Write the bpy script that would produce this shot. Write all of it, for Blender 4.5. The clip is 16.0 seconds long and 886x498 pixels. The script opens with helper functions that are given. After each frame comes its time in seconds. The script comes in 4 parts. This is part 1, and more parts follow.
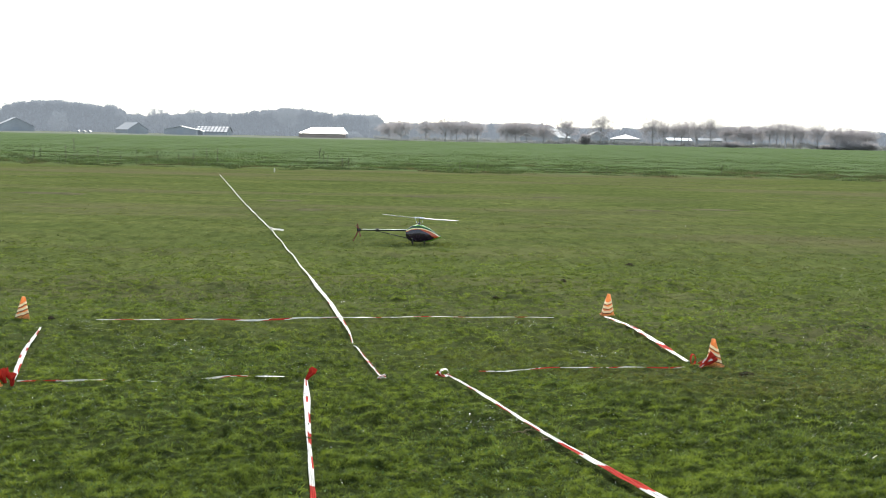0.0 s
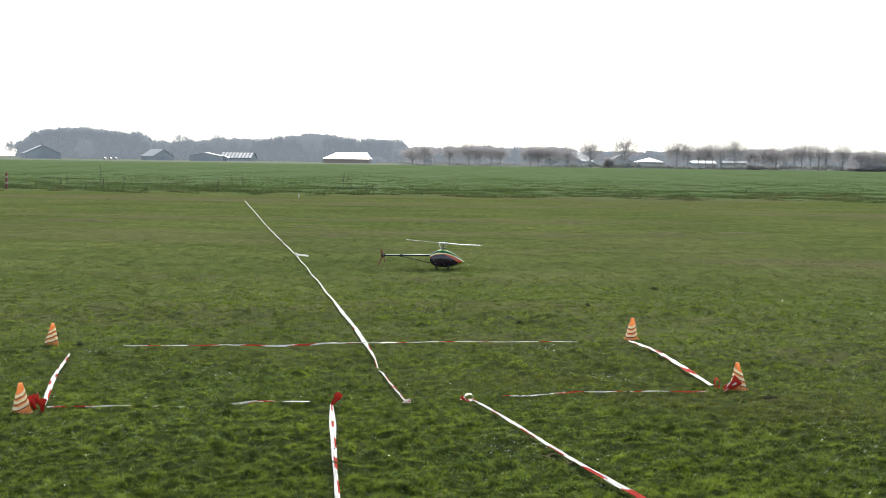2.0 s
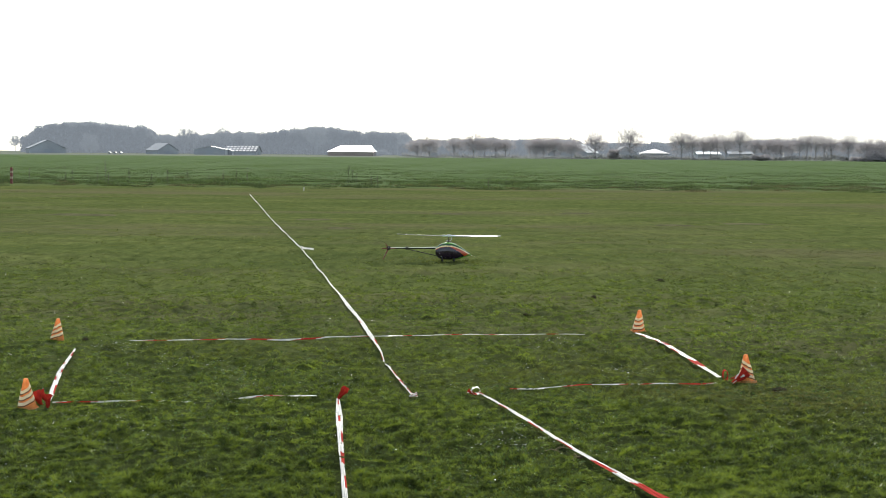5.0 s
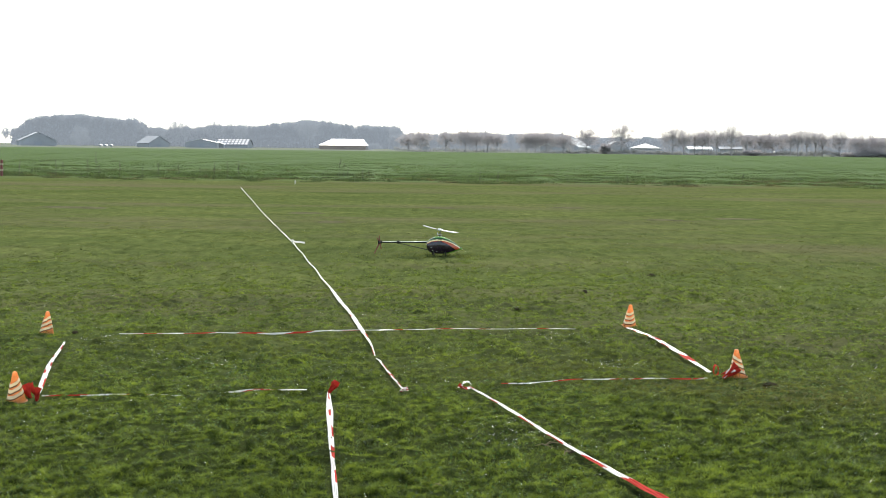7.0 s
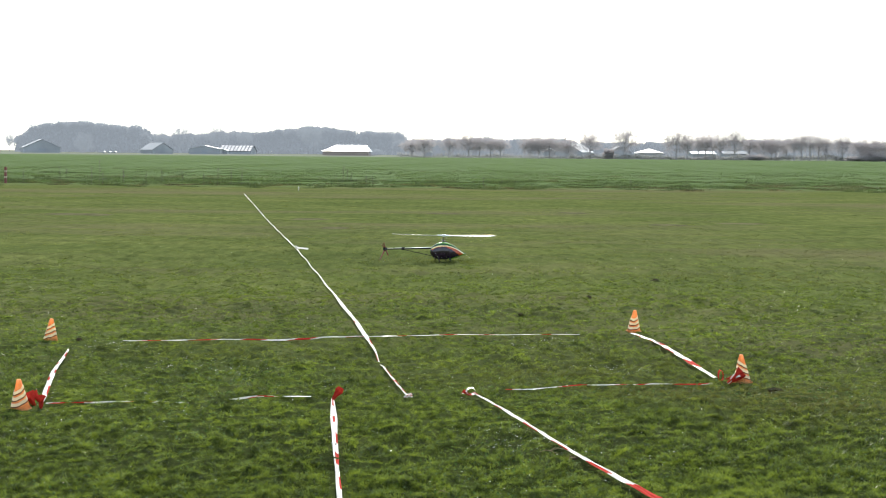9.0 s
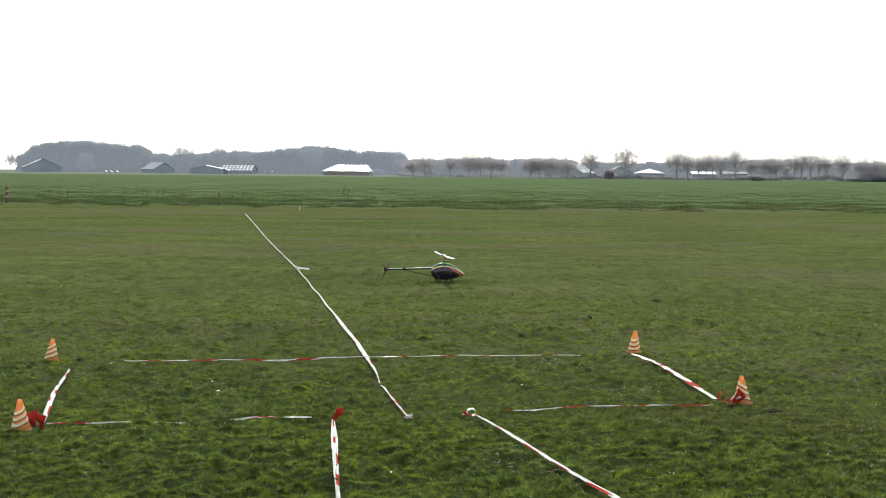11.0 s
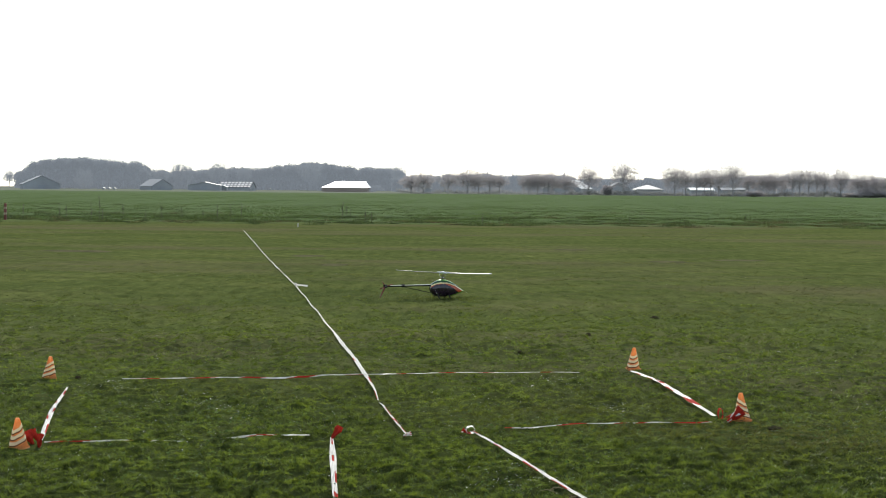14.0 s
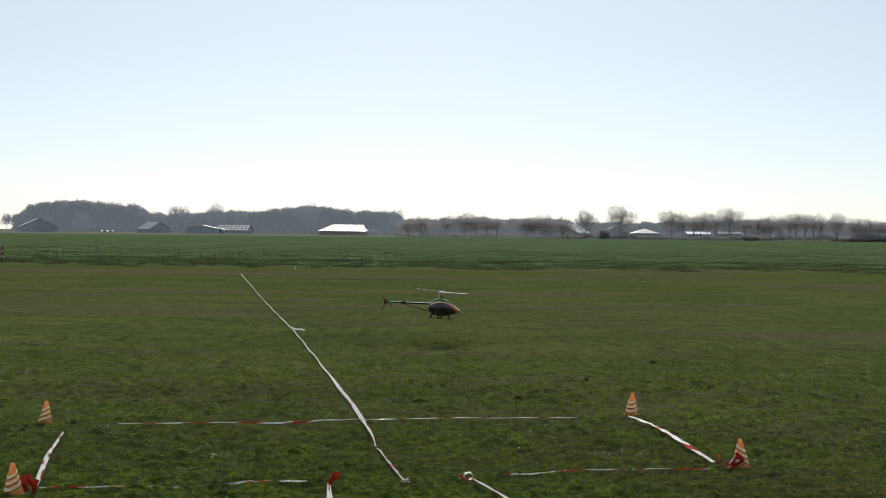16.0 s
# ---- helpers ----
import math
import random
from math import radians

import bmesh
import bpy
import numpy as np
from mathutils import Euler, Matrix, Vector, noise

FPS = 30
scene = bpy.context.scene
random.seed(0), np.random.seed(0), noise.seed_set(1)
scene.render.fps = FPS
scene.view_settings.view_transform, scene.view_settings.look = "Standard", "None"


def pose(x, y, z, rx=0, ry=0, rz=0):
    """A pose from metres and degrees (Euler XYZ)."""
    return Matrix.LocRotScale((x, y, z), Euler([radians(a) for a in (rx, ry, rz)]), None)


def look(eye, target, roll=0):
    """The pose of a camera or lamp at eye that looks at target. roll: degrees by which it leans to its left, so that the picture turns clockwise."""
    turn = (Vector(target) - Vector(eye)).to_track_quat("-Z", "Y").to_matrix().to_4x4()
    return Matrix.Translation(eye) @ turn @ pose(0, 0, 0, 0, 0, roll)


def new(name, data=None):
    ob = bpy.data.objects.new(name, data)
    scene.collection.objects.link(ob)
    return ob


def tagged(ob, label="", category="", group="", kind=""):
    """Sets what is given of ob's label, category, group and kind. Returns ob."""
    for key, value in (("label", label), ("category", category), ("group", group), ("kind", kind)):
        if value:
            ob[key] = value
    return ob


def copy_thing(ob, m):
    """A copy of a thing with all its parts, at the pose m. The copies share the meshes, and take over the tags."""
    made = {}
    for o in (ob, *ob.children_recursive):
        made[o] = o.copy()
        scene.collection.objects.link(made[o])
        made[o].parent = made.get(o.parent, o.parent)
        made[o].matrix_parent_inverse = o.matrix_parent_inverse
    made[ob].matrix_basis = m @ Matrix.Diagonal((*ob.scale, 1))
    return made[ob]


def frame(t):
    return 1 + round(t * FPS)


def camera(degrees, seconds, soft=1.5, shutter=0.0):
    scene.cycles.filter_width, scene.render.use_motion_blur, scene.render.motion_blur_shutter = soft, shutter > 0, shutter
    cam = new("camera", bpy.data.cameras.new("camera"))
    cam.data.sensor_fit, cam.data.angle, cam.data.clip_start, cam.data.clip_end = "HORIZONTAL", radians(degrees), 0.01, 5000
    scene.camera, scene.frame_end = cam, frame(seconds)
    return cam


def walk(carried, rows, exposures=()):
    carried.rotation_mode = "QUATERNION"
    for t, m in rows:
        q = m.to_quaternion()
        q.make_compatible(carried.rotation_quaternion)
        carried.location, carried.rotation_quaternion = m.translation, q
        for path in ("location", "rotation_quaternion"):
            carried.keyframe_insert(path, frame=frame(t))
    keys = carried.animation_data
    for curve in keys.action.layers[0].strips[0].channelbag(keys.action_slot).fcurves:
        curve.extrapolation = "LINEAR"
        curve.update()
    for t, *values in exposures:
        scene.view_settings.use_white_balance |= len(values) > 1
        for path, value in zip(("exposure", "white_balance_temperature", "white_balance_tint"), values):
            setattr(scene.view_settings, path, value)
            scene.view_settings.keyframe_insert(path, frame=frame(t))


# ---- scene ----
# camera and its path
cam = camera(39.8, 16.0, soft=0.95)
PATH = [
    (0, (-0.012, 0.045, 1.612), (0.024, 2.037, 1.43), 1.2),
    (0.2, (0.056, 0.053, 1.616), (0.075, 2.045, 1.436), 1.5),
    (0.5, (0.065, 0.017, 1.615), (0.094, 2.01, 1.445), 2.8),
    (0.7, (0.022, -0.006, 1.616), (0.065, 1.987, 1.453), 0.6),
    (1, (-0.021, -0.007, 1.617), (0.005, 1.987, 1.464), -0.4),
    (1.2, (-0.005, -0.01, 1.59), (0.011, 1.984, 1.446), 1.2),
    (1.5, (-0.016, -0.026, 1.619), (-0.006, 1.969, 1.474), 0.9),
    (2, (-0.011, -0.025, 1.626), (-0.015, 1.97, 1.483), 0.8),
    (2.5, (-0.013, -0.007, 1.625), (-0.021, 1.988, 1.488), 1.0),
    (3, (-0.01, 0.001, 1.623), (-0.014, 1.997, 1.491), 0.7),
    (3.5, (-0.016, 0.008, 1.625), (-0.022, 2.003, 1.492), 0.8),
    (4, (-0.019, 0.015, 1.626), (-0.033, 2.01, 1.486), 0.5),
    (6.5, (-0.015, 0.027, 1.624), (-0.02, 2.02, 1.458), 0.6),
    (7, (-0.017, 0.036, 1.625), (-0.015, 2.029, 1.46), 0.7),
    (7.5, (-0.021, 0.043, 1.624), (-0.017, 2.037, 1.461), 0.8),
    (8, (-0.018, 0.044, 1.625), (-0.017, 2.037, 1.464), 0.6),
    (8.5, (-0.019, 0.054, 1.626), (-0.019, 2.047, 1.465), 0.6),
    (9, (-0.018, 0.044, 1.627), (-0.022, 2.038, 1.471), 0.5),
    (9.5, (-0.018, 0.031, 1.631), (-0.024, 2.025, 1.482), 0.4),
    (10, (-0.017, 0.026, 1.635), (-0.023, 2.022, 1.498), 0.6),
    (12.5, (-0.021, 0.024, 1.637), (-0.025, 2.02, 1.518), 0.5),
    (13, (-0.017, 0.025, 1.639), (-0.023, 2.022, 1.523), 0.5),
    (13.5, (-0.021, 0.032, 1.635), (-0.026, 2.029, 1.526), 0.3),
    (14, (-0.02, 0.029, 1.642), (-0.023, 2.026, 1.545), 0.5),
    (14.5, (-0.024, 0.025, 1.643), (-0.024, 2.023, 1.571), 0.7),
    (15, (-0.022, 0.025, 1.643), (-0.02, 2.024, 1.593), 0.7),
    (15.5, (-0.022, 0.033, 1.644), (-0.02, 2.033, 1.606), 0.6),
    (16, (-0.027, 0.029, 1.652), (-0.026, 2.029, 1.626), 0.6),
]
walk(cam, [(t, look(eye, target, roll)) for t, eye, target, roll in PATH],
     exposures=[(0, 0.6), (0.6, 0.74), (1.5, 0.64), (2.0, 0.42), (2.6, 0.34), (4.2, 0.22), (6.5, 0.5), (7.0, 0.61), (7.5, 0.62), (9, 0.68), (10, 0.52), (12.5, 0.05), (13.5, 0.06), (14.5, -0.17), (15.0, -0.4), (15.4, -0.53), (16, -0.65)])

# sky and sun: hazy spring sun ahead of the camera
SUN_ELEV, SUN_AZ = radians(36), radians(-1.5)
world = bpy.data.worlds.new("sky")
scene.world = world
world.use_nodes = True
wn = world.node_tree.nodes
sky = wn.new("ShaderNodeTexSky")
sky.sky_type = "NISHITA"
sky.sun_disc = False
sky.sun_elevation, sky.sun_rotation = SUN_ELEV, SUN_AZ
sky.air_density, sky.dust_density, sky.ozone_density = 0.7, 0.6, 1.2
wn["Background"].inputs["Strength"].default_value = 0.14
haze = wn.new("ShaderNodeHueSaturation")
haze.inputs["Saturation"].default_value = 0.8
world.node_tree.links.new(sky.outputs[0], haze.inputs["Color"])
veil = wn.new("ShaderNodeMix")
veil.data_type = "RGBA"
veil.inputs[0].default_value = 0.35
veil.inputs[7].default_value = (9.3, 10.9, 11.6, 1)
world.node_tree.links.new(haze.outputs[0], veil.inputs[6])
world.node_tree.links.new(veil.outputs[2], wn["Background"].inputs["Color"])
sun = new("sun", bpy.data.lights.new("sun", "SUN"))
sun.data.energy, sun.data.angle, sun.data.color = 5.0, radians(0.6), (1.0, 0.95, 0.86)
sun_way = Vector((math.sin(SUN_AZ) * math.cos(SUN_ELEV), math.cos(SUN_AZ) * math.cos(SUN_ELEV), math.sin(SUN_ELEV)))
sun.matrix_world = look(sun_way * 50, (0, 0, 0))


# materials
def node_mat(name):
    m = bpy.data.materials.new(name)
    m.use_nodes = True
    nt = m.node_tree
    return m, nt, nt.nodes["Principled BSDF"], nt.nodes["Material Output"]


def noise_node(nt, scale, detail=4.0, rough=0.55, stretch=None):
    co = nt.nodes.new("ShaderNodeNewGeometry")
    n = nt.nodes.new("ShaderNodeTexNoise")
    n.inputs["Scale"].default_value, n.inputs["Detail"].default_value = scale, detail
    n.inputs["Roughness"].default_value = rough
    if stretch:
        mp = nt.nodes.new("ShaderNodeMapping")
        mp.inputs["Scale"].default_value = stretch
        nt.links.new(co.outputs["Position"], mp.inputs["Vector"])
        nt.links.new(mp.outputs[0], n.inputs["Vector"])
    else:
        nt.links.new(co.outputs["Position"], n.inputs["Vector"])
    return n.outputs["Fac"]


def ramp(nt, fac, stops):
    r = nt.nodes.new("ShaderNodeValToRGB")
    el = r.color_ramp.elements
    while len(el) < len(stops):
        el.new(0.5)
    for e, (p, c) in zip(el, stops):
        e.position, e.color = p, (*c, 1)
    nt.links.new(fac, r.inputs[0])
    return r.outputs[0]


def mix(nt, fac, a, b, mode="MIX"):
    n = nt.nodes.new("ShaderNodeMix")
    n.data_type, n.blend_type = "RGBA", mode
    for sock, v in ((n.inputs[0], fac), (n.inputs[6], a), (n.inputs[7], b)):
        if isinstance(v, (int, float)):
            sock.default_value = v
        elif isinstance(v, tuple):
            sock.default_value = (*v, 1)
        else:
            nt.links.new(v, sock)
    return n.outputs[2]


def plain(name, base, rough=0.5, metal=0.0, vary=0.15, scale=20.0, bump=0.0, through_light=0.0, coat=0.0, gloss=0.5):
    """A painted, plastic or metal surface with soft wear at two scales."""
    m, nt, p, out = node_mat(name)
    big, fine = noise_node(nt, scale * 0.2), noise_node(nt, scale * 3, 6)
    dark = tuple(c * (1 - vary) for c in base)
    light = tuple(min(1.0, c * (1 + vary)) for c in base)
    col = ramp(nt, big, [(0.3, dark), (0.7, light)])
    col = mix(nt, 0.25, col, ramp(nt, fine, [(0.35, dark), (0.65, light)]))
    nt.links.new(col, p.inputs["Base Color"])
    p.inputs["Roughness"].default_value, p.inputs["Metallic"].default_value = rough, metal
    p.inputs["Coat Weight"].default_value = coat
    p.inputs["Specular IOR Level"].default_value = gloss
    p.inputs["Coat Roughness"].default_value = 0.08
    if bump:
        b = nt.nodes.new("ShaderNodeBump")
        b.inputs["Strength"].default_value, b.inputs["Distance"].default_value = bump, 0.01
        nt.links.new(fine, b.inputs["Height"])
        nt.links.new(b.outputs[0], p.inputs["Normal"])
    if through_light:
        t = nt.nodes.new("ShaderNodeBsdfTranslucent")
        nt.links.new(col, t.inputs["Color"])
        s = nt.nodes.new("ShaderNodeMixShader")
        s.inputs[0].default_value = through_light
        nt.links.new(p.outputs[0], s.inputs[1])
        nt.links.new(t.outputs[0], s.inputs[2])
        nt.links.new(s.outputs[0], out.inputs[0])
    return m


def leafy(name, dark, mid, light, patch=0.5, through_light=0.5, rough=0.5, gloss=0.3, dry=None, broad_c=1.0, tuft_c=1.0, fleck_c=1.0, tint=(1.08, 1.06, 0.76)):
    """Blades and leaves: each piece has its own shade, with broad patches, tufts and flecks, and daylight shines through."""
    m, nt, p, out = node_mat(name)

    def sway(c, by):
        return tuple(1 + (q - 1) * by for q in c)

    geo = nt.nodes.new("ShaderNodeNewGeometry")
    own = ramp(nt, geo.outputs["Random Per Island"], [(0.0, dark), (0.5, mid), (1.0, light)])
    broad = noise_node(nt, patch, 5, 0.65, (0.55, 1.0, 1.0))
    col = mix(nt, 1.0, own, ramp(nt, broad, [(0.32, sway((0.78, 0.8, 0.86), broad_c)), (0.52, (1, 1, 1)), (0.72, sway((1.2, 1.18, 1.0), broad_c))]), "MULTIPLY")
    # random tuft and fleck tones; their dark ends also imitate shade between clumps
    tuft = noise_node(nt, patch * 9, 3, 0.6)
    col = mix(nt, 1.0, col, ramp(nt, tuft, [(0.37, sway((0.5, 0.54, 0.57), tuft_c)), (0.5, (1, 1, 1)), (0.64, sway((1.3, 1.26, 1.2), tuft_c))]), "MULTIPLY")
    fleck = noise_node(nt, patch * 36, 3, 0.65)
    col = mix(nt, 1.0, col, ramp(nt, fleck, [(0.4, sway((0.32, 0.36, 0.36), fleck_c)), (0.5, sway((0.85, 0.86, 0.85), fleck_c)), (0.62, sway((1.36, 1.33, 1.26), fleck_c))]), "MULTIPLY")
    if dry:
        spot = ramp(nt, noise_node(nt, patch * 0.35, 4, 0.6, (0.4, 1.0, 1.0)), [(0.54, (0, 0, 0)), (0.66, (1, 1, 1))])
        col = mix(nt, spot, col, mix(nt, 0.65, col, dry))
    nt.links.new(col, p.inputs["Base Color"])
    p.inputs["Roughness"].default_value = rough
    p.inputs["Specular IOR Level"].default_value = gloss
    t = nt.nodes.new("ShaderNodeBsdfTranslucent")
    nt.links.new(mix(nt, 1.0, col, tint, "MULTIPLY"), t.inputs["Color"])
    s = nt.nodes.new("ShaderNodeMixShader")
    s.inputs[0].default_value = through_light
    nt.links.new(p.outputs[0], s.inputs[1])
    nt.links.new(t.outputs[0], s.inputs[2])
    nt.links.new(s.outputs[0], out.inputs[0])
    return m


def ground_mat():
    """Mown turf, and from the field's edge on a young green crop."""
    m, nt, p, out = node_mat("turf_and_crop")
    turf = ramp(nt, noise_node(nt, 0.45, 6, 0.7, (0.5, 1.0, 1.0)), [(0.32, (0.044, 0.058, 0.02)), (0.5, (0.076, 0.09, 0.031)), (0.66, (0.114, 0.122, 0.044))])
    turf = mix(nt, 0.5, turf, ramp(nt, noise_node(nt, 30, 5, 0.7), [(0.3, (0.03, 0.042, 0.014)), (0.7, (0.1, 0.125, 0.04))]))
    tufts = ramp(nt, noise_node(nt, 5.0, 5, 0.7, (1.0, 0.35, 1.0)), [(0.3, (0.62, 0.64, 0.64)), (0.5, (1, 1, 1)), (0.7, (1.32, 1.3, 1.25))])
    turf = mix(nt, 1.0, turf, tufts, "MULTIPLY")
    worn = ramp(nt, noise_node(nt, 0.14, 6, 0.7, (0.3, 1.0, 1.0)), [(0.48, (0, 0, 0)), (0.62, (1, 1, 1))])
    turf = mix(nt, worn, turf, mix(nt, 0.6, turf, (0.1, 0.088, 0.052)))
    crop = ramp(nt, noise_node(nt, 0.12, 6, 0.7, (0.35, 1.0, 1.0)), [(0.3, (0.048, 0.076, 0.03)), (0.55, (0.072, 0.106, 0.043)), (0.7, (0.09, 0.125, 0.052))])
    lumps = ramp(nt, noise_node(nt, 1.3, 5, 0.7, (1.0, 0.3, 1.0)), [(0.3, (0.86, 0.87, 0.88)), (0.5, (1, 1, 1)), (0.7, (1.1, 1.09, 1.08))])
    crop = mix(nt, 1.0, crop, lumps, "MULTIPLY")
    crop = mix(nt, 0.35, crop, ramp(nt, noise_node(nt, 1.6, 5, 0.7), [(0.3, (0.035, 0.055, 0.022)), (0.7, (0.1, 0.14, 0.055))]))
    geo = nt.nodes.new("ShaderNodeNewGeometry")
    sep = nt.nodes.new("ShaderNodeSeparateXYZ")
    nt.links.new(geo.outputs["Position"], sep.inputs[0])
    edge = nt.nodes.new("ShaderNodeMapRange")
    edge.inputs["From Min"].default_value, edge.inputs["From Max"].default_value = 61.5, 69.0
    ragged = nt.nodes.new("ShaderNodeMath")
    ragged.operation = "MULTIPLY_ADD"
    nt.links.new(noise_node(nt, 0.35, 5, 0.7), ragged.inputs[0])
    ragged.inputs[1].default_value = 12.0
    nt.links.new(sep.outputs["Y"], ragged.inputs[2])
    nt.links.new(ragged.outputs[0], edge.inputs["Value"])
    # soil below the near blades, its colour deepened to imitate shade in the gaps
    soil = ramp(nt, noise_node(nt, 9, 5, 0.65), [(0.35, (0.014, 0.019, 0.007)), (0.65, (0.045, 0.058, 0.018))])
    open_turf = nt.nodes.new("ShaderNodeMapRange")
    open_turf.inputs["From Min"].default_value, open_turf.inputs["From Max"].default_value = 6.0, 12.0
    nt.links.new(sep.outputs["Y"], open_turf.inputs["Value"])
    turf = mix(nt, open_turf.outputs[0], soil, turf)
    # beyond 440 m: green-grey towards the woods' haze, put into the ground's colour
    far_grey = ramp(nt, noise_node(nt, 0.05, 5, 0.7, (0.3, 1.0, 1.0)), [(0.3, (0.1, 0.115, 0.085)), (0.7, (0.17, 0.18, 0.145))])
    beyond = nt.nodes.new("ShaderNodeMapRange")
    beyond.inputs["From Min"].default_value, beyond.inputs["From Max"].default_value = 440.0, 490.0
    nt.links.new(sep.outputs["Y"], beyond.inputs["Value"])
    crop = mix(nt, beyond.outputs[0], crop, far_grey)
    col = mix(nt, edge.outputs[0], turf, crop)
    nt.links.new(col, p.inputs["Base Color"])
    p.inputs["Roughness"].default_value = 1.0
    sheen = nt.nodes.new("ShaderNodeMath")
    sheen.operation = "MULTIPLY"
    nt.links.new(edge.outputs[0], sheen.inputs[0])
    sheen.inputs[1].default_value = 0.008
    nt.links.new(sheen.outputs[0], p.inputs["Specular IOR Level"])
    b = nt.nodes.new("ShaderNodeBump")
    b.inputs["Strength"].default_value, b.inputs["Distance"].default_value = 0.8, 0.03
    nt.links.new(noise_node(nt, 14, 6, 0.7), b.inputs["Height"])
    nt.links.new(b.outputs[0], p.inputs["Normal"])
    return m


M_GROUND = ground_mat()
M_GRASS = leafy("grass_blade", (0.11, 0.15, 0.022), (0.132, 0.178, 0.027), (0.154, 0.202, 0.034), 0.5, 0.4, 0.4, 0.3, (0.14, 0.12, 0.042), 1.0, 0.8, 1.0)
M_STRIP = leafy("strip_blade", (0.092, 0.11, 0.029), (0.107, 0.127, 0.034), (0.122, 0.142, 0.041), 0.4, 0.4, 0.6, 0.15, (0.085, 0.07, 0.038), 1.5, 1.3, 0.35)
M_LEAF = leafy("clover_leaf", (0.05, 0.095, 0.03), (0.08, 0.14, 0.045), (0.12, 0.18, 0.06), 0.5, 0.4, 0.7, 0.06)
M_CROP = leafy("crop_blade", (0.071, 0.113, 0.037), (0.084, 0.128, 0.043), (0.096, 0.142, 0.051), 0.1, 0.4, 0.6, 0.15, None, 0.9, 0.35, 0.2)
M_ROUGH = leafy("rough_grass", (0.048, 0.066, 0.026), (0.066, 0.093, 0.036), (0.086, 0.118, 0.046), 0.25, 0.35, 0.6, 0.2, (0.12, 0.095, 0.055), 1.0, 0.8, 0.6)
M_STALK = plain("dry_stalk", (0.06, 0.055, 0.04), 0.8)
M_CLOVER = plain("pale_petal", (0.8, 0.8, 0.78), 0.35, through_light=0.4)
M_WHITE = plain("white_film", (0.68, 0.66, 0.63), 0.4, vary=0.12, scale=30, bump=0.25, through_light=0.4)
M_RED = plain("red_film", (0.38, 0.03, 0.02), 0.75, vary=0.3, scale=30, bump=0.25, through_light=0.2, gloss=0.03)
M_CONE = plain("orange_plastic", (0.85, 0.36, 0.13), 0.4, vary=0.28, scale=30, through_light=0.68)
M_BAND = plain("pale_band", (0.95, 0.84, 0.6), 0.25, vary=0.2, scale=40, through_light=0.6)
# dark strip under each cone band: a shadow line put into the colour
M_BANDSHADOW = plain("band_shadow_line", (0.16, 0.07, 0.03), 0.6, vary=0.25, scale=60)
M_SOIL = plain("soil", (0.04, 0.033, 0.022), 1.0, vary=0.4, scale=30, bump=0.8, gloss=0.0)
M_STRAW = plain("dry_straw", (0.2, 0.16, 0.09), 0.9, vary=0.3, scale=60, gloss=0.1)
M_WOOD = plain("bare_wood", (0.36, 0.29, 0.2), 0.75, vary=0.3, scale=25, bump=0.3)


# mesh helpers
def mesh_of(name, bm, mats, smooth=False):
    me = bpy.data.meshes.new(name)
    bm.to_mesh(me)
    bm.free()
    for m in mats if isinstance(mats, (list, tuple)) else [mats]:
        me.materials.append(m)
    if smooth:
        me.polygons.foreach_set("use_smooth", [True] * len(me.polygons))
    return me


def part(name, bm, material, parent, label="", smooth=False):
    """One mesh under a thing or under a part; given in the thing's space."""
    ob = new(name, mesh_of(name, bm, material, smooth))
    ob.parent = parent
    if label:
        ob["label"] = label
    return ob


def thing(name, m, label, category, group="", kind=""):
    ob = new(name)
    ob.empty_display_size = 0.1
    ob.matrix_basis = m
    return tagged(ob, label, category, group, kind)


def add_box(bm, c, s, rot=None, bevel=0.0):
    m = Matrix.Translation(c) @ (rot.to_4x4() if rot else Matrix()) @ Matrix.Diagonal((*s, 1))
    made = bmesh.ops.create_cube(bm, size=1, matrix=m)
    if bevel:
        es = {e for v in made["verts"] for e in v.link_edges}
        bmesh.ops.bevel(bm, geom=list(es), offset=bevel, segments=1, affect="EDGES")
    return bm


def add_tube(bm, pts, radii, n=8, cap=True):
    """A tube through pts with its own radius at each."""
    rings = []
    pts = [Vector(p) for p in pts]
    for i, p in enumerate(pts):
        d = (pts[min(i + 1, len(pts) - 1)] - pts[max(i - 1, 0)]).normalized()
        a = d.orthogonal().normalized() if abs(d.z) > 0.95 else d.cross(Vector((0, 0, 1))).normalized()
        b = d.cross(a)
        r = radii[i] if isinstance(radii, (list, tuple)) else radii
        rings.append([bm.verts.new(p + r * (math.cos(k * 2 * math.pi / n) * a + math.sin(k * 2 * math.pi / n) * b)) for k in range(n)])
    for q, w in zip(rings, rings[1:]):
        for k in range(n):
            bm.faces.new((q[k], q[(k + 1) % n], w[(k + 1) % n], w[k]))
    if cap:
        bm.faces.new(rings[0][::-1])
        bm.faces.new(rings[-1])
    return bm


def soup(name, verts, mats, size=3):
    """A mesh of loose triangles or quads from an array of corners."""
    n = len(verts) // size
    me = bpy.data.meshes.new(name)
    me.vertices.add(len(verts))
    me.vertices.foreach_set("co", np.ascontiguousarray(verts, dtype=np.float32).ravel())
    me.loops.add(len(verts))
    me.loops.foreach_set("vertex_index", np.arange(len(verts), dtype=np.int32))
    me.polygons.add(n)
    me.polygons.foreach_set("loop_start", np.arange(n, dtype=np.int32) * size)
    me.update(calc_edges=True)
    me.materials.append(mats)
    return me


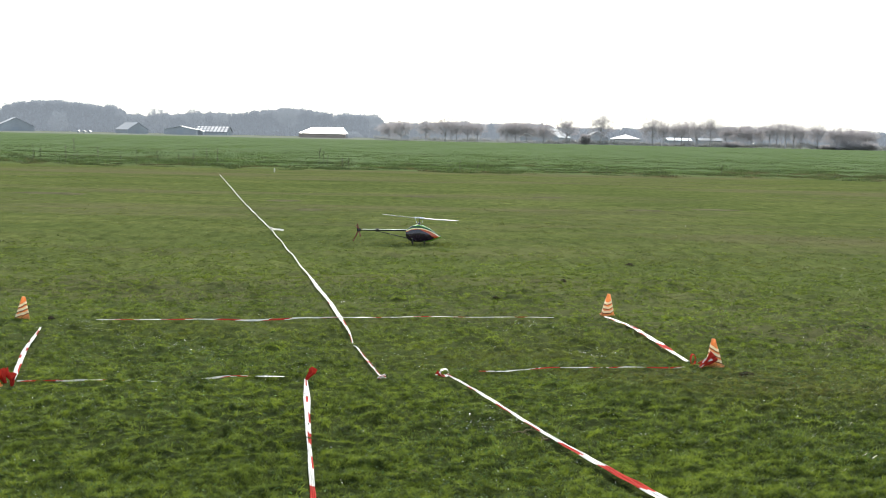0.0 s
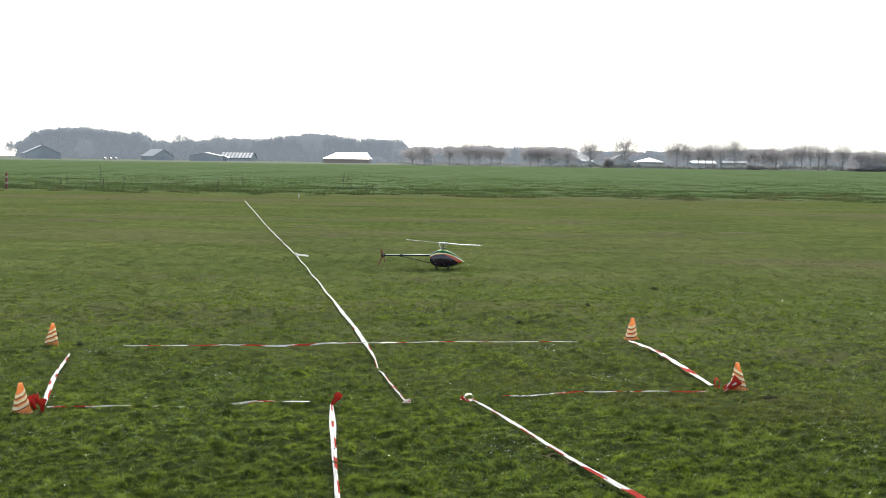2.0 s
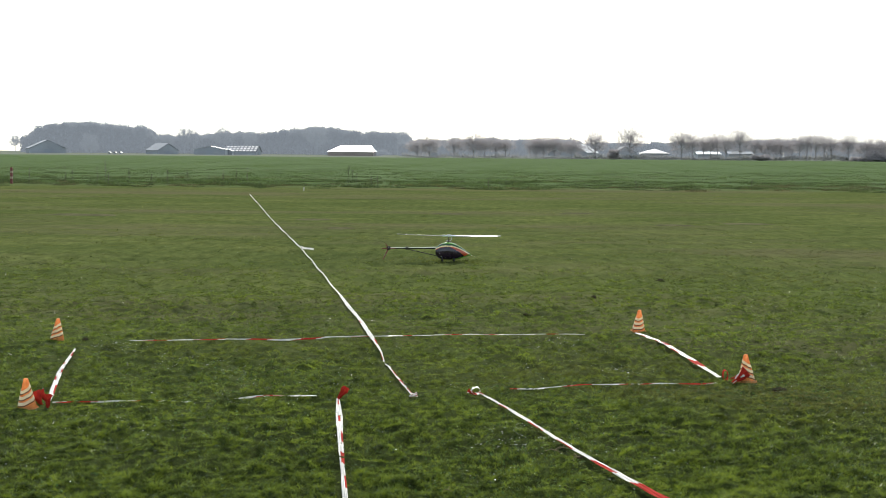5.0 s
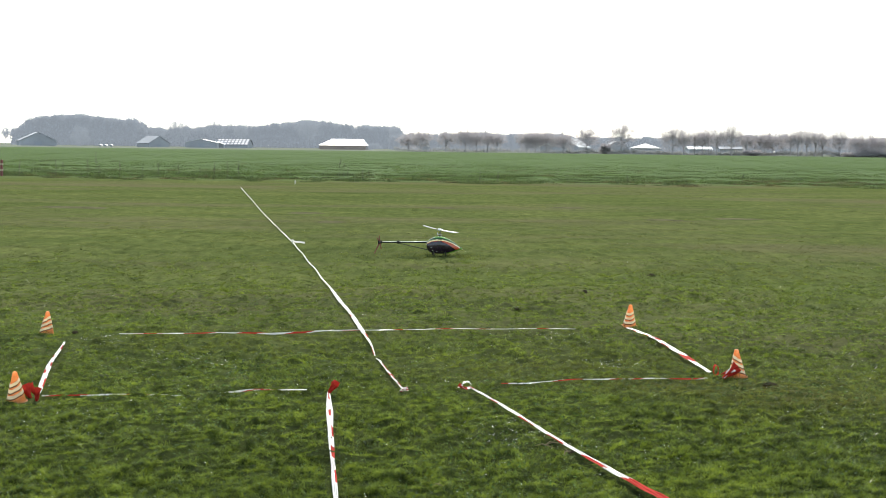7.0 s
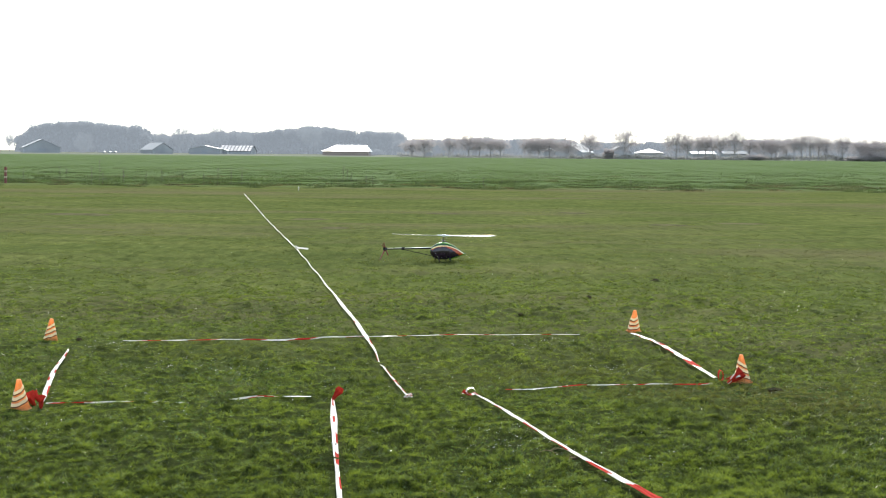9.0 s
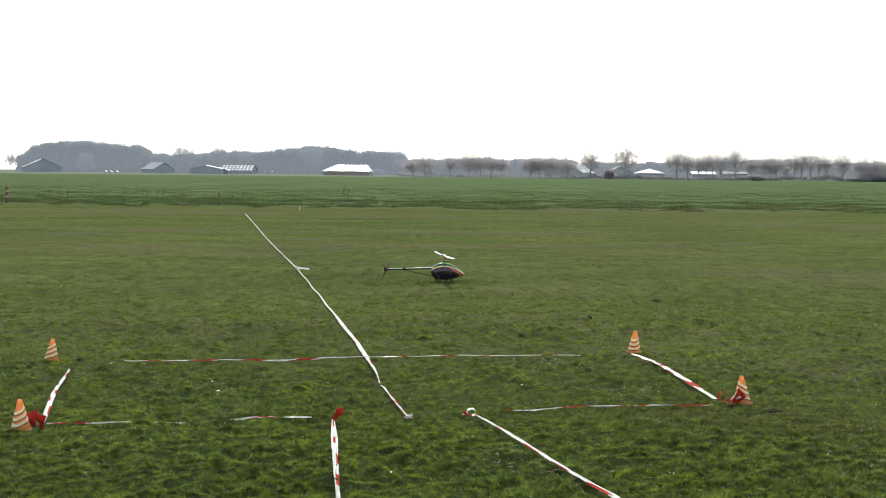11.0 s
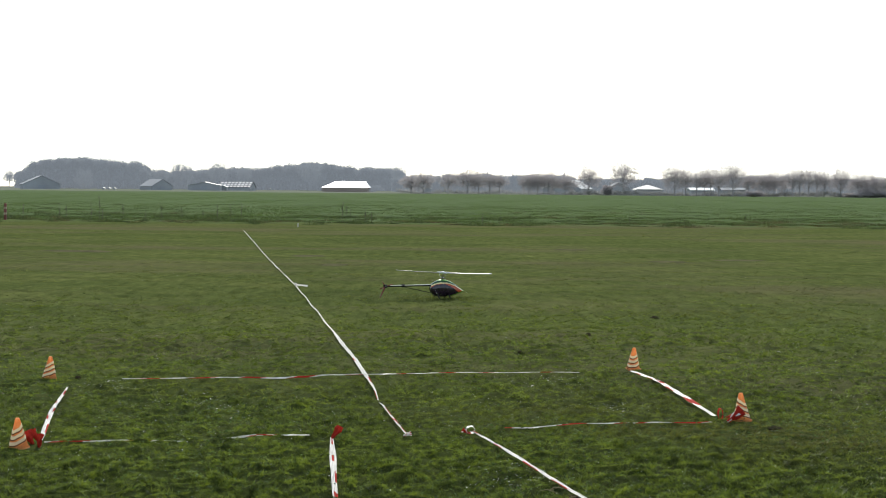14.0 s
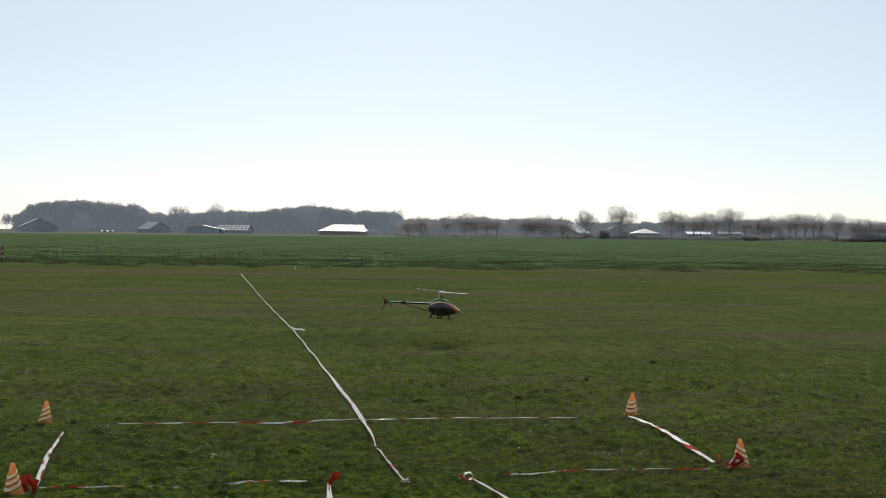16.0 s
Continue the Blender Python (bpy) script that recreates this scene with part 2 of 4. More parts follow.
def height(x, y):
    """The turf's gentle unevenness."""
    h = 0.006 * np.sin(1.9 * x + 0.7 * y) + 0.005 * np.sin(2.7 * y - 1.1 * x + 1.0) + 0.003 * np.sin(6.1 * x + 4.3 * y)
    return h * np.clip((70 - y) / 30, 0, 1) * np.clip((70 - np.abs(x)) / 30, 0, 1)


def relief(x, y):
    """Small mounds of turf, a hand's width across, on top of the gentle unevenness."""
    wx = x + 0.05 * np.sin(9.1 * x + 5.3 * y) + 0.09 * np.sin(3.7 * y - 2.9 * x + 1.0)
    wy = y + 0.06 * np.sin(8.3 * y - 4.1 * x + 2.0) + 0.1 * np.sin(3.1 * x + 2.3 * y)
    h = np.zeros(np.shape(x))
    r = random.Random(91)
    for k in range(14):
        a, f, p = r.uniform(0, math.pi), 17 * 1.12 ** k, r.uniform(0, 6.28)
        h = h + (1.25 - 0.05 * k) * np.sin(f * (wx * math.cos(a) + wy * math.sin(a)) + p)
    bold = 0.75 + 0.35 * np.sin(0.9 * x + 1.3 * y) * np.sin(1.1 * x - 0.7 * y + 1.0)
    return height(x, y) + 0.0046 * bold * h * np.clip(0.55 + 0.075 * y, 0.9, 1.5) * np.clip((26 - y) / 8, 0, 1)


# ground: one sheet to the horizon
def build_ground():
    ys = np.concatenate([np.array([-400, -150, -60, -25, -10, -3, 0, 2]), np.arange(3, 4.6, 0.16), np.arange(4.6, 13, 0.045), np.arange(13, 22, 0.12), np.geomspace(22, 75, 70), np.geomspace(80, 4200, 40)])
    half = np.concatenate([np.arange(0, 5, 0.05), np.arange(5, 8, 0.15), np.geomspace(8.2, 60, 40), np.geomspace(68, 3500, 26)])
    xs = np.concatenate([-half[:0:-1], half])
    gx, gy = np.meshgrid(xs, ys)
    co = np.stack([gx, gy, relief(gx, gy)], -1).reshape(-1, 3)
    w, h = len(xs), len(ys)
    i = (np.arange(h - 1)[:, None] * w + np.arange(w - 1)[None, :]).ravel()
    quads = np.stack([i, i + 1, i + 1 + w, i + w], -1)
    me = bpy.data.meshes.new("ground")
    me.vertices.add(len(co))
    me.vertices.foreach_set("co", co.astype(np.float32).ravel())
    me.loops.add(quads.size)
    me.loops.foreach_set("vertex_index", quads.astype(np.int32).ravel())
    me.polygons.add(len(quads))
    me.polygons.foreach_set("loop_start", np.arange(len(quads), dtype=np.int32) * 4)
    me.polygons.foreach_set("use_smooth", [True] * len(quads))
    me.update(calc_edges=True)
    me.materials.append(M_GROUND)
    return tagged(new("ground", me), "flat mown green airfield turf running into a crop field", "ground", kind="structure")


ground = build_ground()

# lines of the barrier tapes, on top of the turf
NEAR_L = [(-0.741, 7.889), (-0.629, 6.798), (-0.503, 5.647), (-0.366, 4.374)]
NEAR_R = [(0.181, 8.142), (0.521, 7.031), (0.956, 5.707), (1.407, 4.384)]
LONG = [(-0.264, 8.051), (-0.464, 9.071), (-0.667, 10.405), (-0.851, 11.476), (-1.518, 15.062), (-2.484, 20.234), (-4.308, 29.225), (-7.612, 46.196)]
BACK = [(-2.707, 10.185), (-2.123, 10.285), (-0.637, 10.565), (0.298, 10.715), (1.187, 10.805)]
SIDE_L = [(-2.562, 7.667), (-2.825, 8.748), (-3.047, 9.809)]
SIDE_R = [(1.94, 8.787), (1.884, 9.591), (1.808, 10.343), (1.656, 10.96)]
FRONT_L = [(-2.568, 7.775), (-2.216, 7.805), (-1.793, 7.875), (-1.339, 7.995), (-0.894, 8.065)]
FRONT_R = [(0.402, 8.31), (0.761, 8.43), (1.243, 8.51), (1.628, 8.57), (1.889, 8.63)]
LINES = [NEAR_L, NEAR_R, LONG, BACK, SIDE_L, SIDE_R]


# grass
def lying(x, y, width=0.07):
    """Where a tape presses the blades down."""
    near = np.zeros(len(x), bool)
    for line in LINES:
        for (ax, ay), (bx, by) in zip(line, line[1:]):
            dx, dy = bx - ax, by - ay
            s = np.clip(((x - ax) * dx + (y - ay) * dy) / (dx * dx + dy * dy), 0, 1)
            near |= (x - ax - s * dx) ** 2 + (y - ay - s * dy) ** 2 < width ** 2
    return near


def wave(x, y, scale, seed):
    """Smooth patches between 0 and 1."""
    r = np.random.default_rng(seed)
    v = np.zeros(len(x))
    for k in range(9):
        a, f = r.uniform(0, 6.28), scale * r.uniform(0.5, 2.2)
        v += np.sin(f * (x * np.cos(a) + y * np.sin(a)) + r.uniform(0, 6.28))
    return np.clip(0.5 + v / 7, 0, 1)


def blades(name, seed, n, y0, y1, power, spread, tall, wide, mat, label, lean=0.6, clump=2.5, category="grass", per=26, tuft=0.03, ragged=0.0, pocket=52.0, fade=(0.0, 1e6)):
    """Tufts of blades over the wedge of turf between two distances, denser close by."""
    r = np.random.default_rng(seed)
    k = n // per
    a, b = y0 ** (1 - power), y1 ** (1 - power)
    ty = (a + (b - a) * r.random(k)) ** (1 / (1 - power))
    tx = r.uniform(-1, 1, k) * (0.5 + spread * ty)
    keep = r.random(k) < (0.76 + 0.36 * wave(tx, ty, clump, seed + 1)) * np.clip(2.2 * wave(tx, ty, pocket, seed + 7) - 0.4, 0.05, 1)
    keep &= r.random(k) < np.clip((fade[1] - ty) / (fade[1] - fade[0]), 0, 1)
    tx, ty = tx[keep], ty[keep]
    k = len(tx)
    ty = ty + ragged * (wave(tx, ty, 0.9, seed + 5) - 0.5)
    size = r.lognormal(-0.12, 0.5, k) * (0.78 + 0.4 * wave(tx, ty, clump, seed + 2)) * (0.8 + 0.35 * wave(tx, ty, clump * 0.25, seed + 3))
    i = np.repeat(np.arange(k), per)
    n = len(i)
    swell = np.sqrt(ty[i] / y0)
    out, rad = r.uniform(0, 6.283, n), np.sqrt(r.random(n)) * 1.5 * tuft * swell * (0.6 + 0.5 * np.minimum(size[i], 1.7))
    x, y = tx[i] + rad * np.cos(out), ty[i] + rad * np.sin(out)
    h = tall * np.minimum(size[i], 1.7) * r.uniform(0.6, 1.1, n) * (0.35 + 0.85 * np.exp(-(rad / (tuft * swell)) ** 2))
    h = np.where(lying(x, y, 0.045), h * 0.35, h)
    w = wide * r.uniform(0.6, 1.4, n) * (0.6 + 0.4 * y / y0) / 2
    turn, tip = r.uniform(0, 6.283, n), out + r.normal(0, 0.7, n)
    dist = lean * h * r.uniform(0.1, 1.5, n)
    z = relief(x, y) - 0.004
    v = np.empty((n, 3, 3))
    v[:, 0] = np.stack([x - w * np.cos(turn), y - w * np.sin(turn), z], -1)
    v[:, 1] = np.stack([x + w * np.cos(turn), y + w * np.sin(turn), z], -1)
    v[:, 2] = np.stack([x + dist * np.cos(tip), y + dist * np.sin(tip), z + h], -1)
    return tagged(new(name, soup(name, v.reshape(-1, 3), mat)), label, category, kind="stuff")


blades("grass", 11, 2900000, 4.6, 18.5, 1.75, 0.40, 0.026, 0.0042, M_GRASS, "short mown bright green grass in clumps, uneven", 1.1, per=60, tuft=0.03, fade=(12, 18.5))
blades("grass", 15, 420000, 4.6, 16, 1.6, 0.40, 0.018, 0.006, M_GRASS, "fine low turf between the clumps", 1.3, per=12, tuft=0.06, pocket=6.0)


def longer_grass(x, y, w, d, n, seed):
    """A patch that the mower left longer, round the resting skids."""
    r = np.random.default_rng(seed)
    px, py = r.normal(x, w, n), r.normal(y, d, n)
    h, turn, tip = r.uniform(0.025, 0.052, n), r.uniform(0, 6.283, n), r.uniform(0, 6.283, n)
    z, lean = relief(px, py) - 0.004, 0.5 * h
    v = np.empty((n, 3, 3))
    v[:, 0] = np.stack([px - 0.005 * np.cos(turn), py - 0.005 * np.sin(turn), z], -1)
    v[:, 1] = np.stack([px + 0.005 * np.cos(turn), py + 0.005 * np.sin(turn), z], -1)
    v[:, 2] = np.stack([px + lean * np.cos(tip), py + lean * np.sin(tip), z + h], -1)
    tagged(new("grass", soup("grass", v.reshape(-1, 3), M_STRIP)), "slightly longer grass round the resting helicopter", "grass", kind="stuff")


longer_grass(0.0, 18.3, 0.36, 0.2, 700, 67)


def clover(n, seed):
    """Small broad leaves low in the turf, in patches, that catch the light."""
    r = np.random.default_rng(seed)
    y = (4.6 ** -0.6 + (13 ** -0.6 - 4.6 ** -0.6) * r.random(n)) ** (1 / -0.6)
    x = r.uniform(-1, 1, n) * (0.5 + 0.4 * y)
    keep = r.random(n) < wave(x, y, 1.6, seed + 1) ** 2 + 0.06
    x, y = x[keep], y[keep]
    n = len(x)
    z = relief(x, y) + r.uniform(0.01, 0.03, n)
    l, w = r.uniform(0.007, 0.016, n) * (0.7 + 0.05 * y), r.uniform(0.004, 0.008, n) * (0.7 + 0.05 * y)
    a, tilt = r.uniform(0, 6.283, n), r.normal(0, 0.5, n)
    c, s = np.cos(a), np.sin(a)
    v = np.empty((n, 4, 3))
    v[:, 0] = np.stack([x, y, z], -1)
    v[:, 1] = np.stack([x + l * 0.5 * c - w * s, y + l * 0.5 * s + w * c, z + l * 0.5 * tilt + 0.002], -1)
    v[:, 2] = np.stack([x + l * c, y + l * s, z + l * tilt], -1)
    v[:, 3] = np.stack([x + l * 0.5 * c + w * s, y + l * 0.5 * s - w * c, z + l * 0.5 * tilt - 0.002], -1)
    tagged(new("clover", soup("clover", v.reshape(-1, 3), M_LEAF, 4)), "small glossy clover and weed leaves low in the turf", "clover", kind="stuff")


clover(45000, 61)
blades("grass", 21, 520000, 12, 58, 1.6, 0.40, 0.019, 0.01, M_STRIP, "short mown grass of the far runway strip", 1.2, 0.8, tuft=0.09)
blades("crop", 31, 300000, 60.5, 330, 1.7, 0.42, 0.085, 0.03, M_CROP, "low green crop covering the wide field", 1.1, 0.25, "crop", per=14, tuft=0.42, pocket=0.5, ragged=4.0)
blades("rough_grass", 41, 90000, 57.4, 74, 1.6, 0.42, 0.15, 0.022, M_ROUGH, "rough unmown grass along the field's edge", 0.8, 1.5, tuft=0.24, per=60, ragged=7.5, pocket=0.9)
blades("rough_grass", 43, 90000, 60, 120, 1.6, 0.42, 0.12, 0.024, M_ROUGH, "scattered darker clumps in the young crop", 0.9, 0.5, tuft=0.3, per=30, ragged=3.0, pocket=3.0)


M_DRY = leafy("dry_grass", (0.08, 0.066, 0.036), (0.11, 0.092, 0.05), (0.14, 0.12, 0.068), 0.25, 0.3, 0.7, 0.1)
blades("dry_grass", 47, 16000, 57.0, 63, 1.6, 0.42, 0.12, 0.022, M_DRY, "withered brown grass along the field's edge", 0.9, 1.0, tuft=0.25, per=40, ragged=6.5, pocket=1.1)


# barrier tapes
def tape(line, width, z, reds, twist, seed, label, flutter=0.004, dips=(), narrow=((0, 1.0),)):
    """A plastic strip lying on the turf with crinkles and twists; reds are stretches along it and the strands that show them."""
    r = random.Random(seed)
    pts = [Vector((x, y, 0)) for x, y in line]
    total = sum((b - a).length for a, b in zip(pts, pts[1:]))
    step = 0.022 if total < 8 else 0.05
    ob = thing("barrier_tape", pose(pts[0].x, pts[0].y, 0), label, "barrier tape", "tapes marking the square")
    bm = bmesh.new()
    rows, s, seg, done = [], 0.0, 0, 0.0
    ph = r.uniform(0, 6)
    while s < total:
        while s > done + (pts[seg + 1] - pts[seg]).length and seg < len(pts) - 2:
            done += (pts[seg + 1] - pts[seg]).length
            seg += 1
        d = (pts[seg + 1] - pts[seg]).normalized()
        p = pts[seg] + d * (s - done)
        side = Vector((d.y, -d.x, 0))
        phi = twist * (math.sin(s * 1.3 + ph) + 0.6 * math.sin(s * 3.1 + 2 * ph))
        low = sum(dd * max(0, 1 - abs(s - at) / 0.35) for at, dd in dips)
        up = z + float(height(p.x, p.y)) + flutter * math.sin(s * 2.3 + ph) - low
        half = width * (0.5 + 0.06 * math.sin(s * 2.1 + ph) + 0.03 * math.sin(s * 9 + ph)) * float(np.interp(s, [q for q, _ in narrow], [q for _, q in narrow]))
        row = []
        for k in range(7):
            u = -1 + k / 3
            crease = 0.0018 * math.sin(s * 21 + 1.1 * k + ph) + 0.0025 * (k % 2)
            q = p + side * (u * half * math.cos(phi)) + Vector((0, 0, up + u * half * math.sin(phi) + crease)) - pts[0]
            row.append(bm.verts.new(q))
        rows.append((s, row))
        s += step
    for (s0, a), (s1, b) in zip(rows, rows[1:]):
        for k in range(6):
            f = bm.faces.new((a[k], a[k + 1], b[k + 1], b[k]))
            slant = s0 + 0.016 * k + 0.012 * math.sin(2.7 * k + 5 * s0)
            f.material_index = 1 if any(p0 < slant < p1 and k // 2 in ks for p0, p1, ks in reds) else 0
    part("strip", bm, [M_WHITE, M_RED], ob)
    return ob


def bunch(ob, at, size, seed, mats, label, way=(0.3, 0, 1), name="knot"):
    """A crumpled, tied end of tape standing up from its peg."""
    r = random.Random(seed)
    bm = bmesh.new()
    way = Vector(way).normalized()
    a = way.orthogonal().normalized()
    b = way.cross(a)
    n = 13
    rings = []
    for j in range(5):
        t = j / 4
        rad = size * (0.11 + 0.24 * t)
        rings.append([bm.verts.new(way * size * t * 1.1 + (a * math.cos(6.283 * k / n) + b * math.sin(6.283 * k / n)) * rad * (r.uniform(0.55, 1.2) if j else 1)) for k in range(n)])
    for q, w in zip(rings, rings[1:]):
        for k in range(n):
            f = bm.faces.new((q[k], q[(k + 1) % n], w[(k + 1) % n], w[k]))
            f.material_index = 1 if r.random() < 0.2 else 0
    k = part(name, bm, mats, ob, label)
    k.location = at
    return k


def loop_end(ob, at, size, seed, mats, tall=1.0):
    """A loop of tape tied back on itself."""
    bm = bmesh.new()
    r = random.Random(seed)
    rows = []
    for i in range(22):
        a = 6.0 * i / 21
        c = Vector((size * math.cos(a), 0.35 * size * math.sin(a), size * tall * (0.75 + 0.7 * math.sin(a))))
        rows.append((bm.verts.new(c + Vector((0, 0.014, 0.006 * r.random()))), bm.verts.new(c + Vector((0.004, -0.014, -0.006 * r.random())))))
    for i, (q, w) in enumerate(zip(rows, rows[1:])):
        bm.faces.new((q[0], q[1], w[1], w[0])).material_index = 1 if 12 < i < 17 else 0
    k = part("loop", bm, mats, ob, "looped end of the tape")
    k.location = at
    return k


ALL, EDGE, LEFT, MID = (0, 1, 2), (2,), (0,), (1,)
near_left = tape(NEAR_L, 0.036, 0.034, [(0.0, 0.24, MID), (0.58, 0.76, MID), (0.99, 1.22, LEFT), (1.46, 1.67, (0, 1)), (1.91, 2.16, LEFT), (2.5, 2.72, ALL)], 0.45, 3, "red and white barrier tape lying on the grass towards the viewer", narrow=((0, 0.55), (0.5, 1.1), (1.4, 0.9), (1.75, 0.7), (2.6, 0.85)))
bunch(near_left, (-0.005, 0.07, 0.01), 0.085, 5, [M_RED, M_RED], "crumpled red tape end tied upright", (0.55, 0.1, 0.85))
near_right = tape(NEAR_R, 0.036, 0.034, [(0.0, 0.13, ALL), (0.51, 0.66, EDGE), (1.02, 1.28, EDGE), (1.48, 1.7, (2,)), (1.92, 2.19, (1, 2)), (2.39, 2.85, ALL), (3.2, 3.5, ALL)], 0.12, 8, "red and white barrier tape stretched over grass, crinkled", narrow=((0, 0.4), (0.3, 0.75), (0.45, 0.6), (0.8, 0.85), (2.0, 1.0), (3.9, 1.0)))
loop_end(near_right, (-0.02, 0.04, 0.01), 0.03, 4, [M_WHITE, M_RED])
bunch(near_right, (-0.025, 0.02, 0.01), 0.05, 15, [M_RED, M_WHITE], "crumpled red tape end", (-0.8, 0, 0.4))
long_tape = tape(LONG, 0.045, 0.034, [(0.1, 0.28, EDGE), (0.38, 0.62, EDGE), (0.5, 0.58, ALL), (0.75, 1.05, EDGE), (1.5, 1.7, LEFT), (2.2, 2.5, EDGE), (3.4, 3.5, LEFT)], 0.28, 12, "long white barrier tape running far across the mown turf", flutter=0.003, dips=((1.42, 0.045), (24.0, 0.02)), narrow=((0, 0.35), (1.2, 0.5), (1.35, 0.3), (1.9, 0.55), (3.2, 0.85), (4.5, 0.8), (6.8, 0.6), (8.0, 0.35), (10, 0.45), (20, 0.45), (24, 0.4), (29, 0.5), (29.6, 0.12), (30.4, 0.5), (40, 0.55)))
bunch(long_tape, (-0.02, 0.01, 0.012), 0.05, 25, [M_WHITE, M_RED], "pale tied tape end", (0.9, 0.2, 0.25))
back_tape = tape(BACK, 0.034, 0.042, [(0.2, 0.38, ALL), (0.59, 0.79, ALL), (1.03, 1.21, ALL), (1.44, 1.63, ALL), (1.92, 2.08, EDGE), (2.37, 2.48, ALL), (2.76, 2.9, ALL), (3.11, 3.19, ALL), (3.66, 3.74, ALL)], 0.3, 17, "red and white barrier tape across the back of the square", dips=((0.05, 0.01), (1.35, 0.008), (2.55, 0.006)), narrow=((0, 0.4), (0.2, 1.0), (0.38, 0.75), (0.59, 1.1), (0.8, 0.7), (1.6, 0.8), (1.7, 0.5), (2.15, 0.5), (2.2, 1.0), (2.36, 1.0), (2.45, 0.5), (3.92, 0.5)))
side_left = tape(SIDE_L, 0.038, 0.034, [(0.35, 0.6, EDGE), (0.7, 0.85, LEFT), (1.0, 1.15, EDGE), (1.4, 1.5, LEFT), (1.85, 2.05, (1, 2))], 0.3, 23, "mostly white barrier tape between two traffic cones", narrow=((0, 0.6), (0.4, 0.9), (1.2, 1.0), (2.2, 0.45)))
bunch(side_left, (0.0, -0.01, 0.0), 0.075, 35, [M_RED, M_RED], "crumpled red tape end", (0.1, 0, 1))
bunch(side_left, (-0.06, 0.05, 0.0), 0.09, 36, [M_RED, M_RED], "crumpled red tape wrapped at the cone", (-0.4, 0, 1))
side_right = tape(SIDE_R, 0.07, 0.036, [(0.52, 0.78, ALL), (1.04, 1.27, LEFT), (1.5, 1.66, (1, 2)), (1.62, 1.75, LEFT), (1.9, 2.02, LEFT)], 0.12, 29, "red and white barrier tape between two traffic cones", narrow=((0, 0.5), (0.45, 0.6), (0.6, 1.0), (1.6, 1.0), (2.0, 0.6), (2.3, 0.3)))
bunch(side_right, (0.075, -0.07, 0.0), 0.12, 45, [M_RED, M_WHITE], "crumpled red tape wrapped at the cone", (0.75, 0.1, 0.6))
bunch(side_right, (0.09, 0.06, 0.0), 0.1, 46, [M_RED, M_RED], "crumpled red tape end on the grass", (0.9, -0.3, 0.3))
loop_end(side_right, (0.04, 0.02, 0.0), 0.018, 9, [M_RED, M_RED], 3.0)
front_left = tape(FRONT_L, 0.026, 0.017, [(0.1, 0.33, ALL), (0.52, 0.68, ALL), (1.35, 1.42, ALL), (1.46, 1.54, ALL)], 0.3, 37, "red and white barrier tape half hidden in the grass", dips=((0.2, 0.006), (0.6, 0.012), (1.0, 0.03)))
bunch(front_left, (-0.03, 0.0, 0.01), 0.08, 55, [M_RED, M_RED], "crumpled red tape end", (-0.6, 0, 0.8))
front_right = tape(FRONT_R, 0.028, 0.03, [(0.0, 0.12, ALL), (0.45, 0.65, ALL), (0.85, 0.93, ALL), (1.0, 1.07, ALL), (1.28, 1.5, ALL)], 0.25, 41, "red and white barrier tape sunk into the grass", dips=((0.2, 0.024), (0.96, 0.008), (1.4, 0.012)))


def tape_scrap():
    """A knot and a loose tail tied to the long tape."""
    ob = thing("tape_scrap", pose(-2.46, 20.0, 0), "loose white tape tail knotted on the long tape", "tape scrap")
    bm = bmesh.new()
    a = [Vector((0, 0, 0.07)), Vector((0.07, 0, 0.06)), Vector((0.14, 0.01, 0.055)), Vector((0.2, 0.01, 0.045))]
    for p, q in zip(a, a[1:]):
        bm.faces.new([bm.verts.new(p + Vector((0, 0.02, 0.012))), bm.verts.new(p - Vector((0, 0.02, 0.012))), bm.verts.new(q - Vector((0, 0.02, 0.012))), bm.verts.new(q + Vector((0, 0.02, 0.012)))])
    part("tail", bm, M_WHITE, ob)
    bunch(ob, (0, 0, 0.03), 0.06, 65, [M_WHITE, M_WHITE], "tied knot", (0.05, 0, 1))


tape_scrap()


# traffic cones
BANDS = (0.045, 0.083, 0.121)


